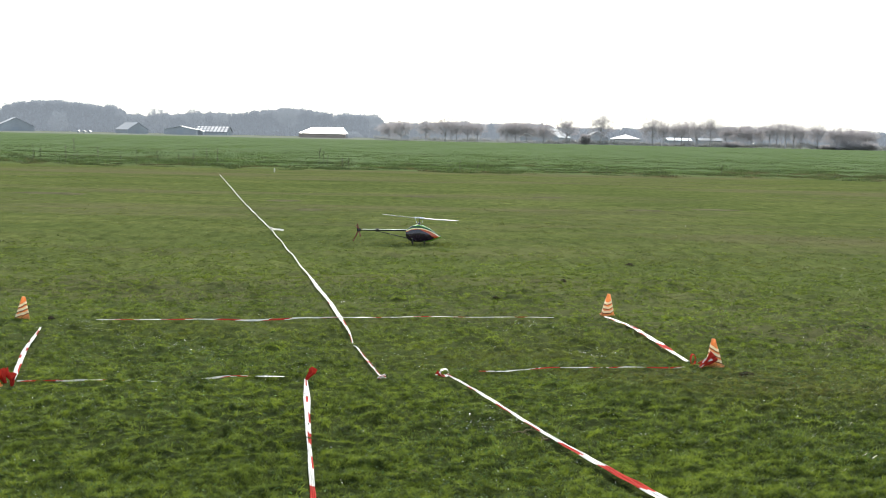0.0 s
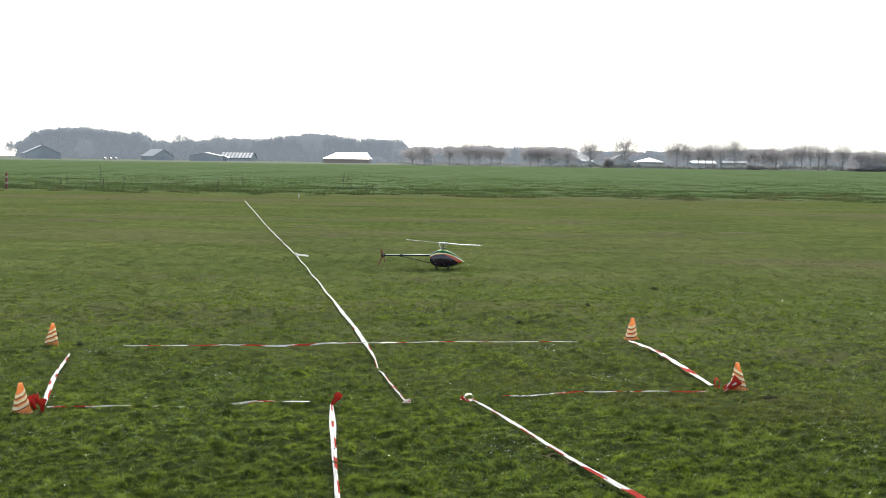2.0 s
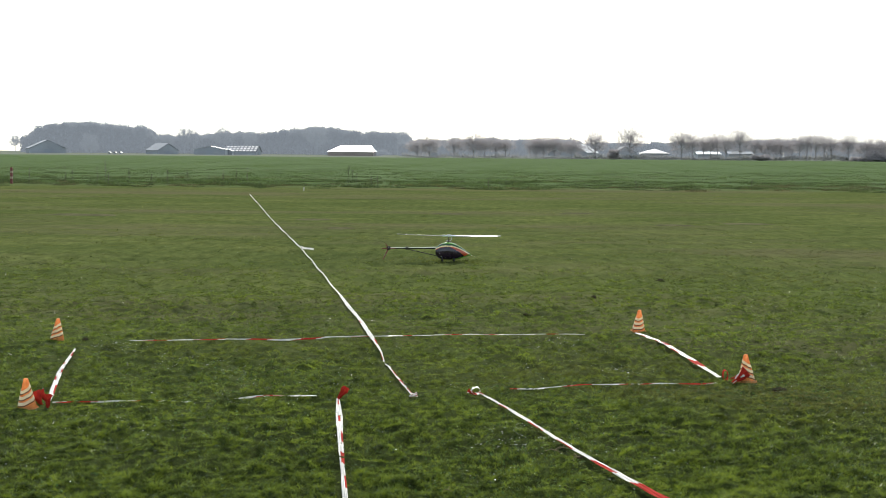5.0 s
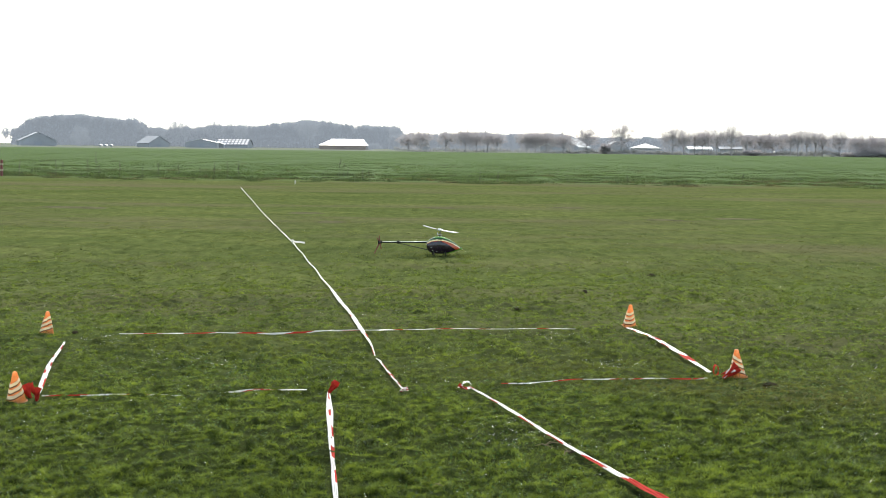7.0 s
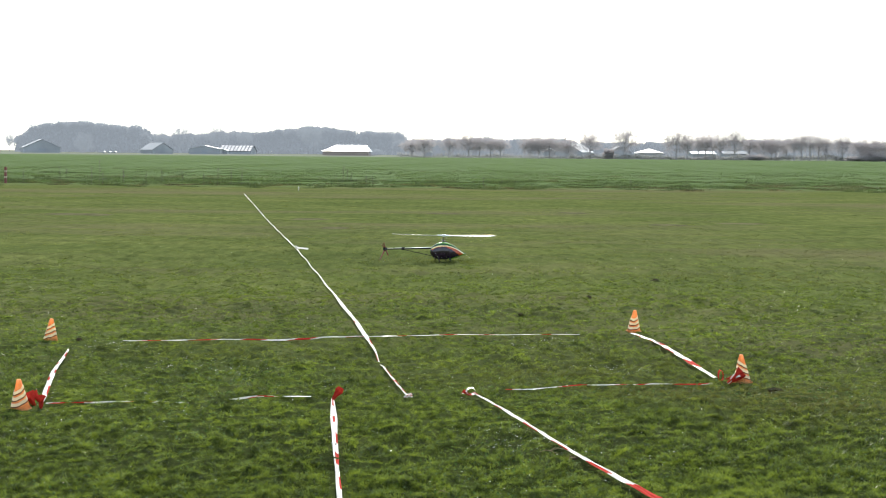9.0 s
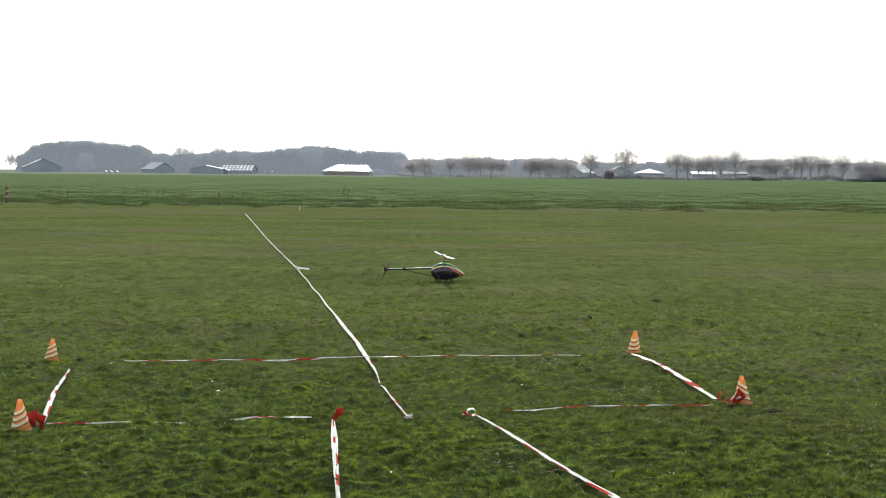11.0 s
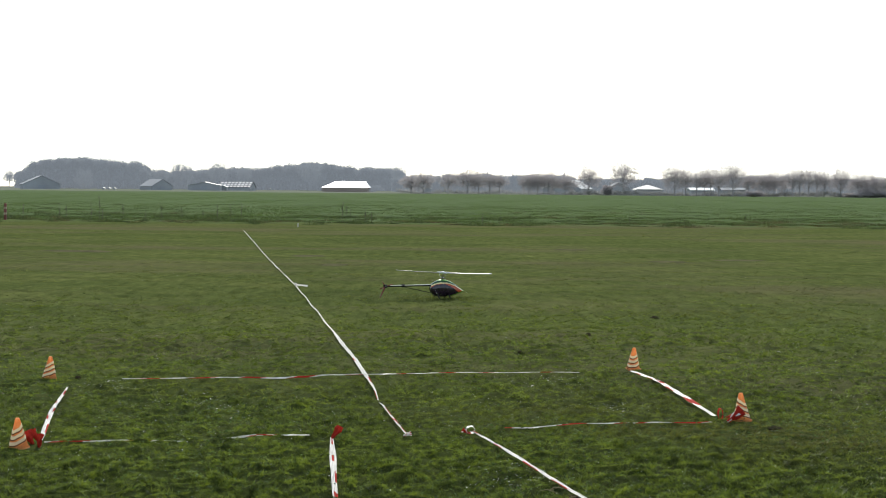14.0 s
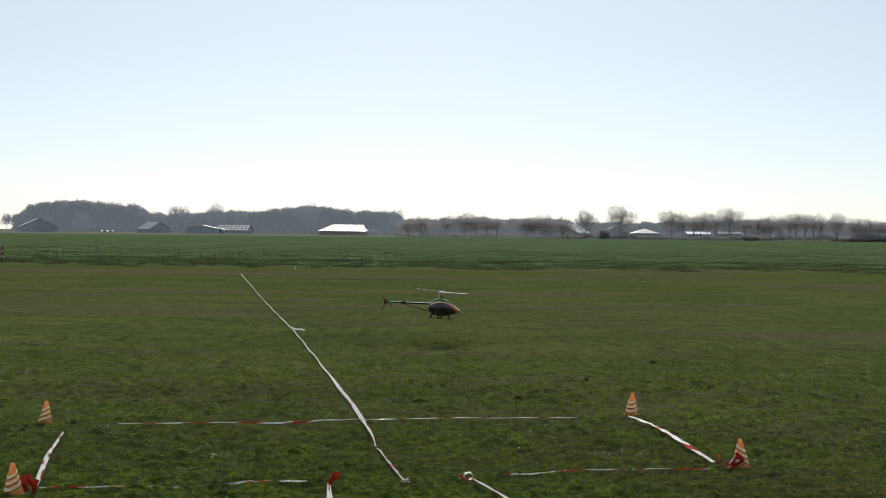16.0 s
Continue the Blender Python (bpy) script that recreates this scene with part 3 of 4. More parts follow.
def traffic_cone():
    ob = thing("traffic_cone", pose(0, 0, 0), "small orange plastic traffic cone with slanted pale bands", "traffic cone", "cones at the square's corners")
    n = 28
    bm = bmesh.new()
    prof = [(0.062, 0.012), (0.058, 0.02)] + [(0.058 - 0.0415 * i / 40, 0.02 + 0.166 * i / 40) for i in range(1, 41)] + [(0.0145, 0.195), (0.011, 0.2), (0.008, 0.198)]
    rings = [[bm.verts.new((r * math.cos(6.2832 * k / n), r * math.sin(6.2832 * k / n), z)) for k in range(n)] for r, z in prof]
    for q, w in zip(rings, rings[1:]):
        for k in range(n):
            mid = (q[k].co + w[(k + 1) % n].co) / 2
            lift = mid.z - 0.02 * math.cos(math.atan2(mid.y, mid.x) - 0.3)
            if not any(z0 + 0.003 < lift < z0 + 0.022 for z0 in BANDS):
                bm.faces.new((q[k], q[(k + 1) % n], w[(k + 1) % n], w[k]))
    part("body", bm, M_CONE, ob, smooth=True)
    bm = bmesh.new()
    out = []
    for k in range(16):
        a = 6.2832 * (k + 0.5) / 16
        c, s = math.cos(a), math.sin(a)
        f = 0.069 / max(abs(c), abs(s)) * (0.93 if abs(abs(c) - abs(s)) < 0.3 else 1)
        out.append((f * c, f * s))
    lo = [bm.verts.new((x, y, 0)) for x, y in out]
    mid = [bm.verts.new((x, y, 0.01)) for x, y in out]
    top = [bm.verts.new((x * 0.94, y * 0.94, 0.014)) for x, y in out]
    for q, w in ((lo, mid), (mid, top)):
        for k in range(16):
            bm.faces.new((q[k], q[(k + 1) % 16], w[(k + 1) % 16], w[k]))
    bm.faces.new(lo[::-1])
    bm.faces.new(top)
    part("base", bm, M_CONE, ob)
    for z0 in BANDS:
        bm = bmesh.new()
        ra = []
        for z in (z0 - 0.002, z0 + 0.005, z0 + 0.025):
            ring = []
            for k in range(n):
                a = 6.2832 * k / n
                zz = z + 0.02 * math.cos(a - 0.3) + 0.0015 * math.sin(5 * a + 40 * z0)
                rad = 0.058 - (zz - 0.02) * 0.25 + 0.0022
                ring.append(bm.verts.new((rad * math.cos(a), rad * math.sin(a), zz)))
            ra.append(ring)
        inner = [[bm.verts.new((v.co.x * 0.95, v.co.y * 0.95, v.co.z)) for v in ring] for ring in ra]
        for k in range(n):
            j = (k + 1) % n
            bm.faces.new((ra[0][k], ra[0][j], ra[1][j], ra[1][k])).material_index = 1
            bm.faces.new((ra[1][k], ra[1][j], ra[2][j], ra[2][k]))
            bm.faces.new((ra[2][k], ra[2][j], inner[2][j], inner[2][k]))
            bm.faces.new((inner[0][k], inner[0][j], ra[0][j], ra[0][k]))
        part("band", bm, [M_BAND, M_BANDSHADOW], ob, "pale slanted band with its lower shadow line coloured in", True)
    return ob


cone = traffic_cone()
cone.matrix_basis = pose(-2.685, 7.64, -0.008, 2, -2, 20) @ Matrix.Scale(0.99, 4)
for m in (pose(-3.37, 10.35, -0.008, -2, 3, -20), pose(1.73, 11.28, -0.008, 1, 2, 40), pose(2.13, 8.78, -0.008, 3, 4, 150)):
    copy_thing(cone, m @ Matrix.Scale(1.04, 4))

# helicopter
M_SKID = plain("matt_black", (0.014, 0.014, 0.016), 0.7, vary=0.2, gloss=0.12)
M_GREEN = plain("green_gloss", (0.11, 0.3, 0.03), 0.25, vary=0.08, coat=0.3)
M_DKGREEN = plain("dark_green_gloss", (0.008, 0.06, 0.014), 0.25, vary=0.1, coat=0.2)
M_YELLOW = plain("yellow_stripe", (0.82, 0.7, 0.34), 0.2, vary=0.08, coat=0.6)
M_ORANGE = plain("orange_gloss", (0.46, 0.07, 0.018), 0.2, vary=0.1, coat=0.6)
M_CARBON = plain("black_carbon", (0.016, 0.015, 0.022), 0.3, vary=0.3, scale=60)
M_VIOLET = plain("dark_violet_gloss", (0.02, 0.011, 0.02), 0.2, vary=0.6, scale=80, coat=0.3)
M_BOOM = plain("boom_highlight", (0.8, 0.77, 0.6), 0.16, vary=0.1, coat=0.8)
M_BLADE = plain("blade_grey", (0.28, 0.27, 0.24), 0.33, vary=0.08, coat=0.5)
M_METAL = plain("aluminium", (0.75, 0.75, 0.76), 0.22, 1.0, vary=0.08)
M_REDFIN = plain("red_fin", (0.17, 0.035, 0.03), 0.35, vary=0.15)


def canopy_line(x):
    """Half width, lower edge and upper edge of the shell at x ahead of the mast."""
    t = min(max((x + 0.20) / 0.535, 0.0), 1.0)
    top = np.interp(t, [0, 0.05, 0.12, 0.22, 0.34, 0.5, 0.65, 0.8, 0.9, 1], [0.225, 0.25, 0.275, 0.302, 0.315, 0.298, 0.262, 0.208, 0.168, 0.135])
    low = np.interp(t, [0, 0.06, 0.14, 0.25, 0.4, 0.6, 0.75, 0.9, 1], [0.13, 0.085, 0.062, 0.05, 0.046, 0.052, 0.072, 0.103, 0.122])
    wid = 0.008 + 0.078 * math.sin(math.pi * min(1, (t * 0.88 + 0.16) / 1.04)) ** 0.75
    return wid, float(low), float(top)


def helicopter():
    ob = thing("model_helicopter", pose(0, 0, 0), "radio-controlled model helicopter with green, yellow and orange canopy", "model helicopter")
    bm = bmesh.new()
    n, m = 72, 56
    rings = []
    for i in range(m + 1):
        x = -0.20 + 0.535 * (i / m)
        wid, low, top = canopy_line(x)
        c, hgt = (low + top) / 2, (top - low) / 2
        rings.append([bm.verts.new((x, wid * math.copysign(abs(math.cos(a)) ** 0.85, math.cos(a)), c + hgt * math.sin(a))) for a in (6.2832 * k / n for k in range(n))])
    for q, w in zip(rings, rings[1:]):
        for k in range(n):
            f = bm.faces.new((q[k], q[(k + 1) % n], w[(k + 1) % n], w[k]))
            p = f.calc_center_median()
            mid = 0.254 - 1.05 * max(0, p.x + 0.03) ** 1.95 - 1.3 * max(0, -0.06 - p.x) ** 1.7
            d = p.z - mid
            # green belly faces under the nose imitate a green-lit highlight
            belly = p.x > 0.06 and p.z < canopy_line(p.x)[1] + 0.022
            f.material_index = 0 if belly or d > 0.042 - 0.06 * max(0, p.x) else 1 if d > 0.014 else 2 if d > -0.002 else 3 if d > -0.01 - 0.24 * max(0, p.x - 0.01) else 4
    bm.faces.new(rings[0][::-1]).material_index = 4
    bm.faces.new(rings[-1])
    bmesh.ops.recalc_face_normals(bm, faces=bm.faces)
    part("canopy", bm, [M_GREEN, M_DKGREEN, M_YELLOW, M_ORANGE, M_VIOLET], ob, "glossy green canopy with yellow and orange sweep", True)
    bm = bmesh.new()
    add_tube(bm, [(-0.18, 0, 0.225), (-0.35, 0, 0.224), (-0.905, 0, 0.222)], [0.017, 0.014, 0.012], 14)
    bmesh.ops.recalc_face_normals(bm, faces=bm.faces)
    # cream upper faces imitate the sun's highlight, black lower faces the shade
    for f in bm.faces:
        f.material_index = 0 if f.normal.z > 0.4 else 1
    part("tail_boom", bm, [M_BOOM, M_SKID], ob, "slim tail boom, cream highlight above and black shade below coloured in", True)
    for y in (-0.03, 0.03):
        bm = bmesh.new()
        add_tube(bm, [(-0.63, y * 0.4, 0.208), (-0.15, y, 0.1)], 0.0045, 6)
        part("boom_strut", bm, M_SKID, ob)
    bm = bmesh.new()
    add_tube(bm, [(-0.65, 0, 0.223), (-0.61, 0, 0.223)], 0.024, 12)
    part("boom_clamp", bm, M_SKID, ob)
    bm = bmesh.new()
    add_box(bm, (-0.905, 0, 0.222), (0.06, 0.034, 0.05), bevel=0.008)
    add_tube(bm, [(-0.905, 0, 0.222), (-0.905, -0.05, 0.222)], 0.006, 8)
    part("tail_gearbox", bm, M_SKID, ob)
    bm = bmesh.new()
    for sgn, tip, base in ((1, (-0.99, 0.05), 0.013), (1, (-0.955, 0.29), 0.011)):
        s = Vector((-0.905, 0, 0.222))
        e = Vector((tip[0], 0, tip[1]))
        d = (e - s).normalized()
        w = Vector((d.z, 0, -d.x))
        q = [s + w * base, s - w * base, e - w * base * 0.45, e + w * base * 0.3]
        v = [[bm.verts.new(c + Vector((0, y, 0))) for c in q] for y in (0.003, -0.003)]
        bm.faces.new(v[0])
        bm.faces.new(v[1][::-1])
        for k in range(4):
            bm.faces.new((v[0][k], v[1][k], v[1][(k + 1) % 4], v[0][(k + 1) % 4]))
    part("tail_fin", bm, M_REDFIN, ob, "dark red tail fin")
    bm = bmesh.new()
    for y in (-0.033, 0.033):
        add_box(bm, (-0.03, y * 0.9, 0.14), (0.26, 0.004, 0.13), bevel=0.0015)
    add_box(bm, (-0.03, 0, 0.085), (0.24, 0.055, 0.02), bevel=0.003)
    part("side_frame", bm, M_CARBON, ob, "black carbon frame plates")
    bm = bmesh.new()
    add_tube(bm, [(-0.09, -0.05, 0.14), (-0.09, 0.05, 0.14)], 0.032, 16)
    part("motor", bm, M_METAL, ob)
    for x, z, w in ((-0.14, 0.15, 0.009), (-0.115, 0.105, 0.013), (-0.05, 0.085, 0.01), (0.02, 0.09, 0.008)):
        wid, low, top = canopy_line(x)
        lean = min(1.0, abs(z - (low + top) / 2) / ((top - low) / 2))
        bm = bmesh.new()
        add_box(bm, (x, -wid * (1 - lean * lean) ** 0.5, z), (w * 1.6, 0.008, w), bevel=0.002)
        part("fastener", bm, M_METAL, ob, "small silver fastener")
    for x in (-0.10, 0.075):
        bm = bmesh.new()
        pts = [(x, 0.15 * s, 0.014 + 0.079 * (1 - abs(s) ** 2.1)) for s in (-1, -0.85, -0.6, -0.3, 0, 0.3, 0.6, 0.85, 1)]
        add_tube(bm, pts, 0.011, 7)
        part("skid_leg", bm, M_SKID, ob)
    for y in (-0.15, 0.15):
        bm = bmesh.new()
        add_tube(bm, [(-0.14, y, 0.012), (0.1, y, 0.012), (0.125, y, 0.015), (0.14, y, 0.022)], 0.004, 8)
        part("skid", bm, M_SKID, ob)
    bm = bmesh.new()
    add_tube(bm, [(0, 0, 0.27), (0, 0, 0.405)], 0.007, 10)
    part("mast", bm, M_CARBON, ob)
    bm = bmesh.new()
    add_tube(bm, [(0, 0, 0.328), (0, 0, 0.341)], [0.03, 0.026], 16)
    for a in range(3):
        c, s = math.cos(a * 2.094), math.sin(a * 2.094)
        add_tube(bm, [(0.036 * c, 0.036 * s, 0.285), (0.03 * c, 0.03 * s, 0.335)], 0.003, 6)
    part("swashplate", bm, M_CARBON, ob)
    # main rotor: hub with two blades
    bm = bmesh.new()
    add_tube(bm, [(-0.085, 0, 0), (-0.06, 0, 0), (0.06, 0, 0), (0.085, 0, 0)], [0.011, 0.014, 0.014, 0.011], 10)
    add_box(bm, (0, 0, 0.002), (0.06, 0.034, 0.034), bevel=0.006)
    for s in (-1, 1):
        add_box(bm, (0.078 * s, 0, 0), (0.05, 0.03, 0.026), bevel=0.004)
        add_tube(bm, [(0.05 * s, 0.034 * s, 0.0), (0.03 * s, 0.03 * s, -0.07)], 0.003, 6)
    rotor = part("main_rotor", bm, M_METAL, ob, "polished metal rotor head")
    rotor.location = (0, 0, 0.408)
    for s in (1, -1):
        bm = bmesh.new()
        prof = []
        for i in range(13):
            t = i / 12
            x = 0.085 + 0.71 * t
            ch = 0.062 * (0.62 + 0.38 * min(1, t * 8)) * (1 - 0.35 * max(0, (t - 0.93) / 0.07) ** 2)
            z = 0.012 * t * t
            prof.append([bm.verts.new((x, y * ch, z + dz + 0.15 * y * ch)) for y, dz in ((-0.35, 0.0), (-0.2, 0.005), (0.1, 0.005), (0.65, 0.0), (0.1, -0.004), (-0.2, -0.004))])
        for q, w in zip(prof, prof[1:]):
            for k in range(6):
                bm.faces.new((q[k], q[(k + 1) % 6], w[(k + 1) % 6], w[k]))
        bm.faces.new(prof[0][::-1])
        bm.faces.new(prof[-1])
        bmesh.ops.recalc_face_normals(bm, faces=bm.faces)
        b = part("blade", bm, M_BLADE, rotor, "long pale grey glossy rotor blade", True)
        b.matrix_basis = pose(0, 0, 0, 0, 0, 0 if s > 0 else 180)
    bm = bmesh.new()
    add_tube(bm, [(0, 0.008, 0), (0, -0.012, 0)], 0.014, 10)
    tail = part("tail_rotor", bm, M_CARBON, ob)
    tail.location = (-0.905, -0.048, 0.222)
    for s in (0, 180):
        bm = bmesh.new()
        add_box(bm, (0.06, 0, 0), (0.085, 0.004, 0.015), bevel=0.0015)
        b = part("tail_blade", bm, M_REDFIN, tail)
        b.matrix_basis = pose(0, 0, 0, 0, s, 0)
    return ob, rotor, tail


heli, main_rotor, tail_rotor = helicopter()
HELI = (-0.045, 18.42)
heli.matrix_basis = pose(*HELI, -0.018)

# the edge of the field: weeds, posts
def weed(x, y, tall, seed):
    r = random.Random(seed)
    ob = thing("weed_stalk", pose(x, y, 0), "tall dry dark weed stalk at the field's edge", "weed", "weeds along the field")
    bm = bmesh.new()
    pts = [(0, 0, -0.02)]
    for i in range(1, 6):
        pts.append((pts[-1][0] + r.uniform(-0.03, 0.03), r.uniform(-0.02, 0.02), tall * i / 5))
    add_tube(bm, pts, [0.01, 0.009, 0.008, 0.007, 0.005, 0.003], 5)
    part("stem", bm, M_STALK, ob)
    bm = bmesh.new()
    for i in range(20):
        z = tall * r.uniform(0.3, 1.0)
        a, l = r.uniform(0, 6.28), tall * r.uniform(0.06, 0.16)
        p = Vector((pts[min(5, int(z / tall * 5))][0], 0, z))
        q = p + Vector((math.cos(a) * l * 0.6, math.sin(a) * l * 0.6, l))
        add_tube(bm, [p, (p + q) / 2, q], [0.003, 0.006, 0.002], 4)
    tagged(part("twigs", bm, M_STALK, ob), kind="stuff")


rw = random.Random(77)
weed(-17.1, 60.5, 1.15, 1)
for i, (b, tall) in enumerate([(-345, 0.75), (-316, 0.85), (-309, 0.7), (-290, 0.8), (-281, 0.6), (-264, 0.75), (-245, 0.6), (-232, 0.7), (-215, 0.65), (-198, 0.55), (-187, 0.75), (-176, 0.8), (-167, 0.85), (-84, 0.95), (-81, 0.8), (-78, 0.6), (-66, 0.6), (-60, 0.5), (30, 0.5), (44, 0.45), (150, 0.4), (245, 0.5)]):
    yy = 58.6 + rw.uniform(-0.6, 1.6)
    weed(b / 1000 * yy, yy, tall, 100 + i)


def marker_post(x, y):
    ob = thing("marker_post", pose(x, y, 0, 0, 1, 0), "short red and white striped wooden marker post", "marker post")
    bm = bmesh.new()
    add_box(bm, (0, 0, 0.39), (0.11, 0.11, 0.8), bevel=0.012)
    part("post", bm, M_RED_OLD, ob)
    for z in (0.3, 0.58):
        bm = bmesh.new()
        add_box(bm, (0, 0, z), (0.122, 0.122, 0.1), bevel=0.004)
        part("stripe", bm, M_WOOD, ob, "weathered pale stripe")


M_RED_OLD = plain("weathered_red", (0.16, 0.045, 0.035), 0.7, vary=0.25)
marker_post(-21.3, 59.2)


def peg(x, y):
    ob = thing("marker_peg", pose(x, y, 0, 0, 4, 0), "small pale wooden peg standing in the turf", "peg")
    bm = bmesh.new()
    add_tube(bm, [(0, 0, -0.02), (0, 0, 0.14), (0, 0, 0.16)], [0.02, 0.02, 0.012], 8)
    part("stake", bm, M_WHITE, ob)


peg(-6.3, 52.2)


# molehills, a twig, small pale stones
def molehill(x, y, w, h, seed):
    bm = bmesh.new()
    bmesh.ops.create_icosphere(bm, subdivisions=3, radius=1)
    for v in bm.verts:
        k = 1 + 0.35 * noise.noise(v.co * 2.2 + Vector((seed, 0, 0)))
        v.co = Vector((v.co.x * w * k, v.co.y * w * k * 0.8, max(v.co.z, -0.2) * h * k))
    ob = new("molehill", mesh_of("molehill", bm, M_SOIL))
    ob.location = (x, y, float(height(x, y)))
    tagged(ob, "small crumbly dark molehill in the turf", "molehill", "molehills")


# second: a dark spot beside a cone; last: dark mound for a shadowed hollow
for i, (x, y, w, h) in enumerate([(2.68, 15.7, 0.06, 0.04), (-3.12, 10.32, 0.03, 0.03), (2.28, 8.45, 0.05, 0.025), (1.62, 13.9, 0.03, 0.03), (0.75, 12.3, 0.03, 0.02), (0.66, 6.5, 0.06, 0.02)]):
    molehill(x, y, w, h, i * 3.3)


def bare_patch(x, y, w, d, seed):
    """A worn, uneven patch of dry thatch, flush with the turf."""
    r = random.Random(seed)
    bm = bmesh.new()
    c = bm.verts.new((0, 0, 0.02))
    n = 40
    inner, rim = [], []
    for k in range(n):
        a = 6.2832 * k / n
        f = 0.75 + 0.3 * noise.noise(Vector((2 * math.cos(a), 2 * math.sin(a), seed)))
        inner.append(bm.verts.new((w * 0.6 * f * math.cos(a), d * 0.6 * f * math.sin(a), 0.016 + 0.008 * r.random())))
        rim.append(bm.verts.new((w * f * math.cos(a), d * f * math.sin(a) , -0.01)))
    for k in range(n):
        j = (k + 1) % n
        bm.faces.new((c, inner[k], inner[j]))
        bm.faces.new((inner[k], rim[k], rim[j], inner[j]))
    ob = new("bare_patch", mesh_of("bare_patch", bm, M_THATCH))
    ob.location = (x, y, float(height(x, y)))
    tagged(ob, "worn brownish patch of dry thatch in the turf", "bare patch", "bare patches")


M_THATCH = plain("dry_thatch", (0.085, 0.082, 0.045), 1.0, vary=0.45, scale=9, bump=0.8, gloss=0.0)
for i, (x, y, w, d) in enumerate([(5.2, 28.6, 0.75, 0.5), (7.0, 29.2, 0.9, 0.35), (-2.4, 26.3, 0.5, 0.5), (-3.3, 29.5, 0.7, 0.4), (-0.1, 33.0, 0.7, 0.5), (-9.5, 31.0, 1.4, 0.5), (3.5, 34.0, 0.8, 0.4)]):
    bare_patch(x, y, w, d, i * 2.7)


def twig(x, y, l, turn, seed):
    r = random.Random(seed)
    ob = thing("twig", pose(x, y, 0.03, 0, 0, turn), "short dry pale twig lying in the grass", "twig")
    bm = bmesh.new()
    add_tube(bm, [(-l / 2, 0, 0), (-l / 5, 0.01, 0.012), (l / 5, -0.006, 0.01), (l / 2, 0.008, 0)], [0.0015, 0.0025, 0.002, 0.001], 6)
    add_tube(bm, [(0, 0, 0.01), (l / 4, 0.03, 0.02)], [0.0018, 0.001], 5)
    part("stick", bm, M_STRAW, ob)


twig(0.66, 6.36, 0.1, 60, 4)
twig(0.55, 6.5, 0.11, -30, 1)
twig(0.60, 6.56, 0.09, 15, 2)
twig(-0.02, 5.7, 0.05, 5, 3)


def petals():
    """Small daisies, and pale flecks that stand in for dew glints: scattered petals."""
    r = np.random.default_rng(5)
    n = 9000
    y = (4.7 ** -0.7 + (24 ** -0.7 - 4.7 ** -0.7) * r.random(n)) ** (1 / -0.7)
    x = r.uniform(-1, 1, n) * (0.4 + 0.4 * y)
    keep = r.random(n) < wave(x, y, 1.2, 9) ** 3 + 0.06
    x, y = x[keep], y[keep]
    for px, py, w, d in ((-2.72, 9.95, 0.22, 0.3), (0.95, 10.3, 0.35, 0.4), (1.3, 9.15, 0.25, 0.25), (0.35, 6.9, 0.25, 0.3), (-1.9, 9.2, 0.5, 0.4)):
        x, y = np.append(x, r.normal(px, w * 0.6, 160)), np.append(y, r.normal(py, d * 0.6, 160))
    n = len(x)
    z = relief(x, y) + r.uniform(0.012, 0.034, n)
    s = r.uniform(0.0015, 0.0045, n)
    a = r.uniform(0, 6.28, n)
    v = np.empty((n, 3, 3))
    for k in range(3):
        v[:, k] = np.stack([x + s * np.cos(a + 2.09 * k), y + s * np.sin(a + 2.09 * k), z + s * r.uniform(-0.6, 0.6, n)], -1)
    tagged(new("daisies", soup("daisies", v.reshape(-1, 3), M_CLOVER)), "tiny scattered pale daisies and flecks imitating dew glints in the grass", "daisies", kind="stuff")


petals()

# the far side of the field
def haze_emission(m, colour, strength):
    """Adds faint emission to a far material, in place of haze's scattered daylight."""
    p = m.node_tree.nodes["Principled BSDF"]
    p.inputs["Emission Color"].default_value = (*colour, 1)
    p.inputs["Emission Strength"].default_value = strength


# bark, twigs and bushes: base colours lightened to imitate distance haze
M_BARK = plain("hazed_bark", (0.36, 0.345, 0.35), 0.9, vary=0.2, scale=0.5, through_light=0.2, gloss=0.0)
M_TWIG = plain("hazed_twigs", (0.37, 0.345, 0.35), 0.9, vary=0.2, scale=0.3, through_light=0.5, gloss=0.0)
M_BUSH = plain("hazed_bush", (0.3, 0.305, 0.3), 0.9, vary=0.15, scale=0.3, through_light=0.5, gloss=0.0)
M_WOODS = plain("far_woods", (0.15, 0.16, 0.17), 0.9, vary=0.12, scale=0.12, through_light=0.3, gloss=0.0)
# the woods' blue-grey glow is haze put into emission
haze_emission(M_WOODS, (0.36, 0.405, 0.46), 0.58)
# barn wall and barn door greys are lightened and blued to imitate haze
M_BARNWALL = plain("barn_wall", (0.34, 0.35, 0.37), 0.9, vary=0.15, scale=0.6, gloss=0.1)
M_BROWNWALL = plain("brown_wall", (0.3, 0.25, 0.22), 0.9, vary=0.15, scale=0.6, gloss=0.1)
M_SHEET = plain("sheet_roof", (0.5, 0.5, 0.5), 0.5, 0.0, vary=0.08, scale=0.5)
M_TARP = plain("white_sheet_roof", (0.88, 0.88, 0.88), 0.3, vary=0.04, scale=0.4)
M_OLDROOF = plain("old_sheet_roof", (0.27, 0.28, 0.3), 0.7, vary=0.12, scale=0.5, gloss=0.2)
M_BARNDOOR = plain("barn_door", (0.32, 0.34, 0.37), 0.9, vary=0.15, scale=0.6, gloss=0.1)
M_DARKROOF = plain("dark_roof", (0.17, 0.18, 0.2), 1.0, vary=0.15, scale=0.4, gloss=0.0)
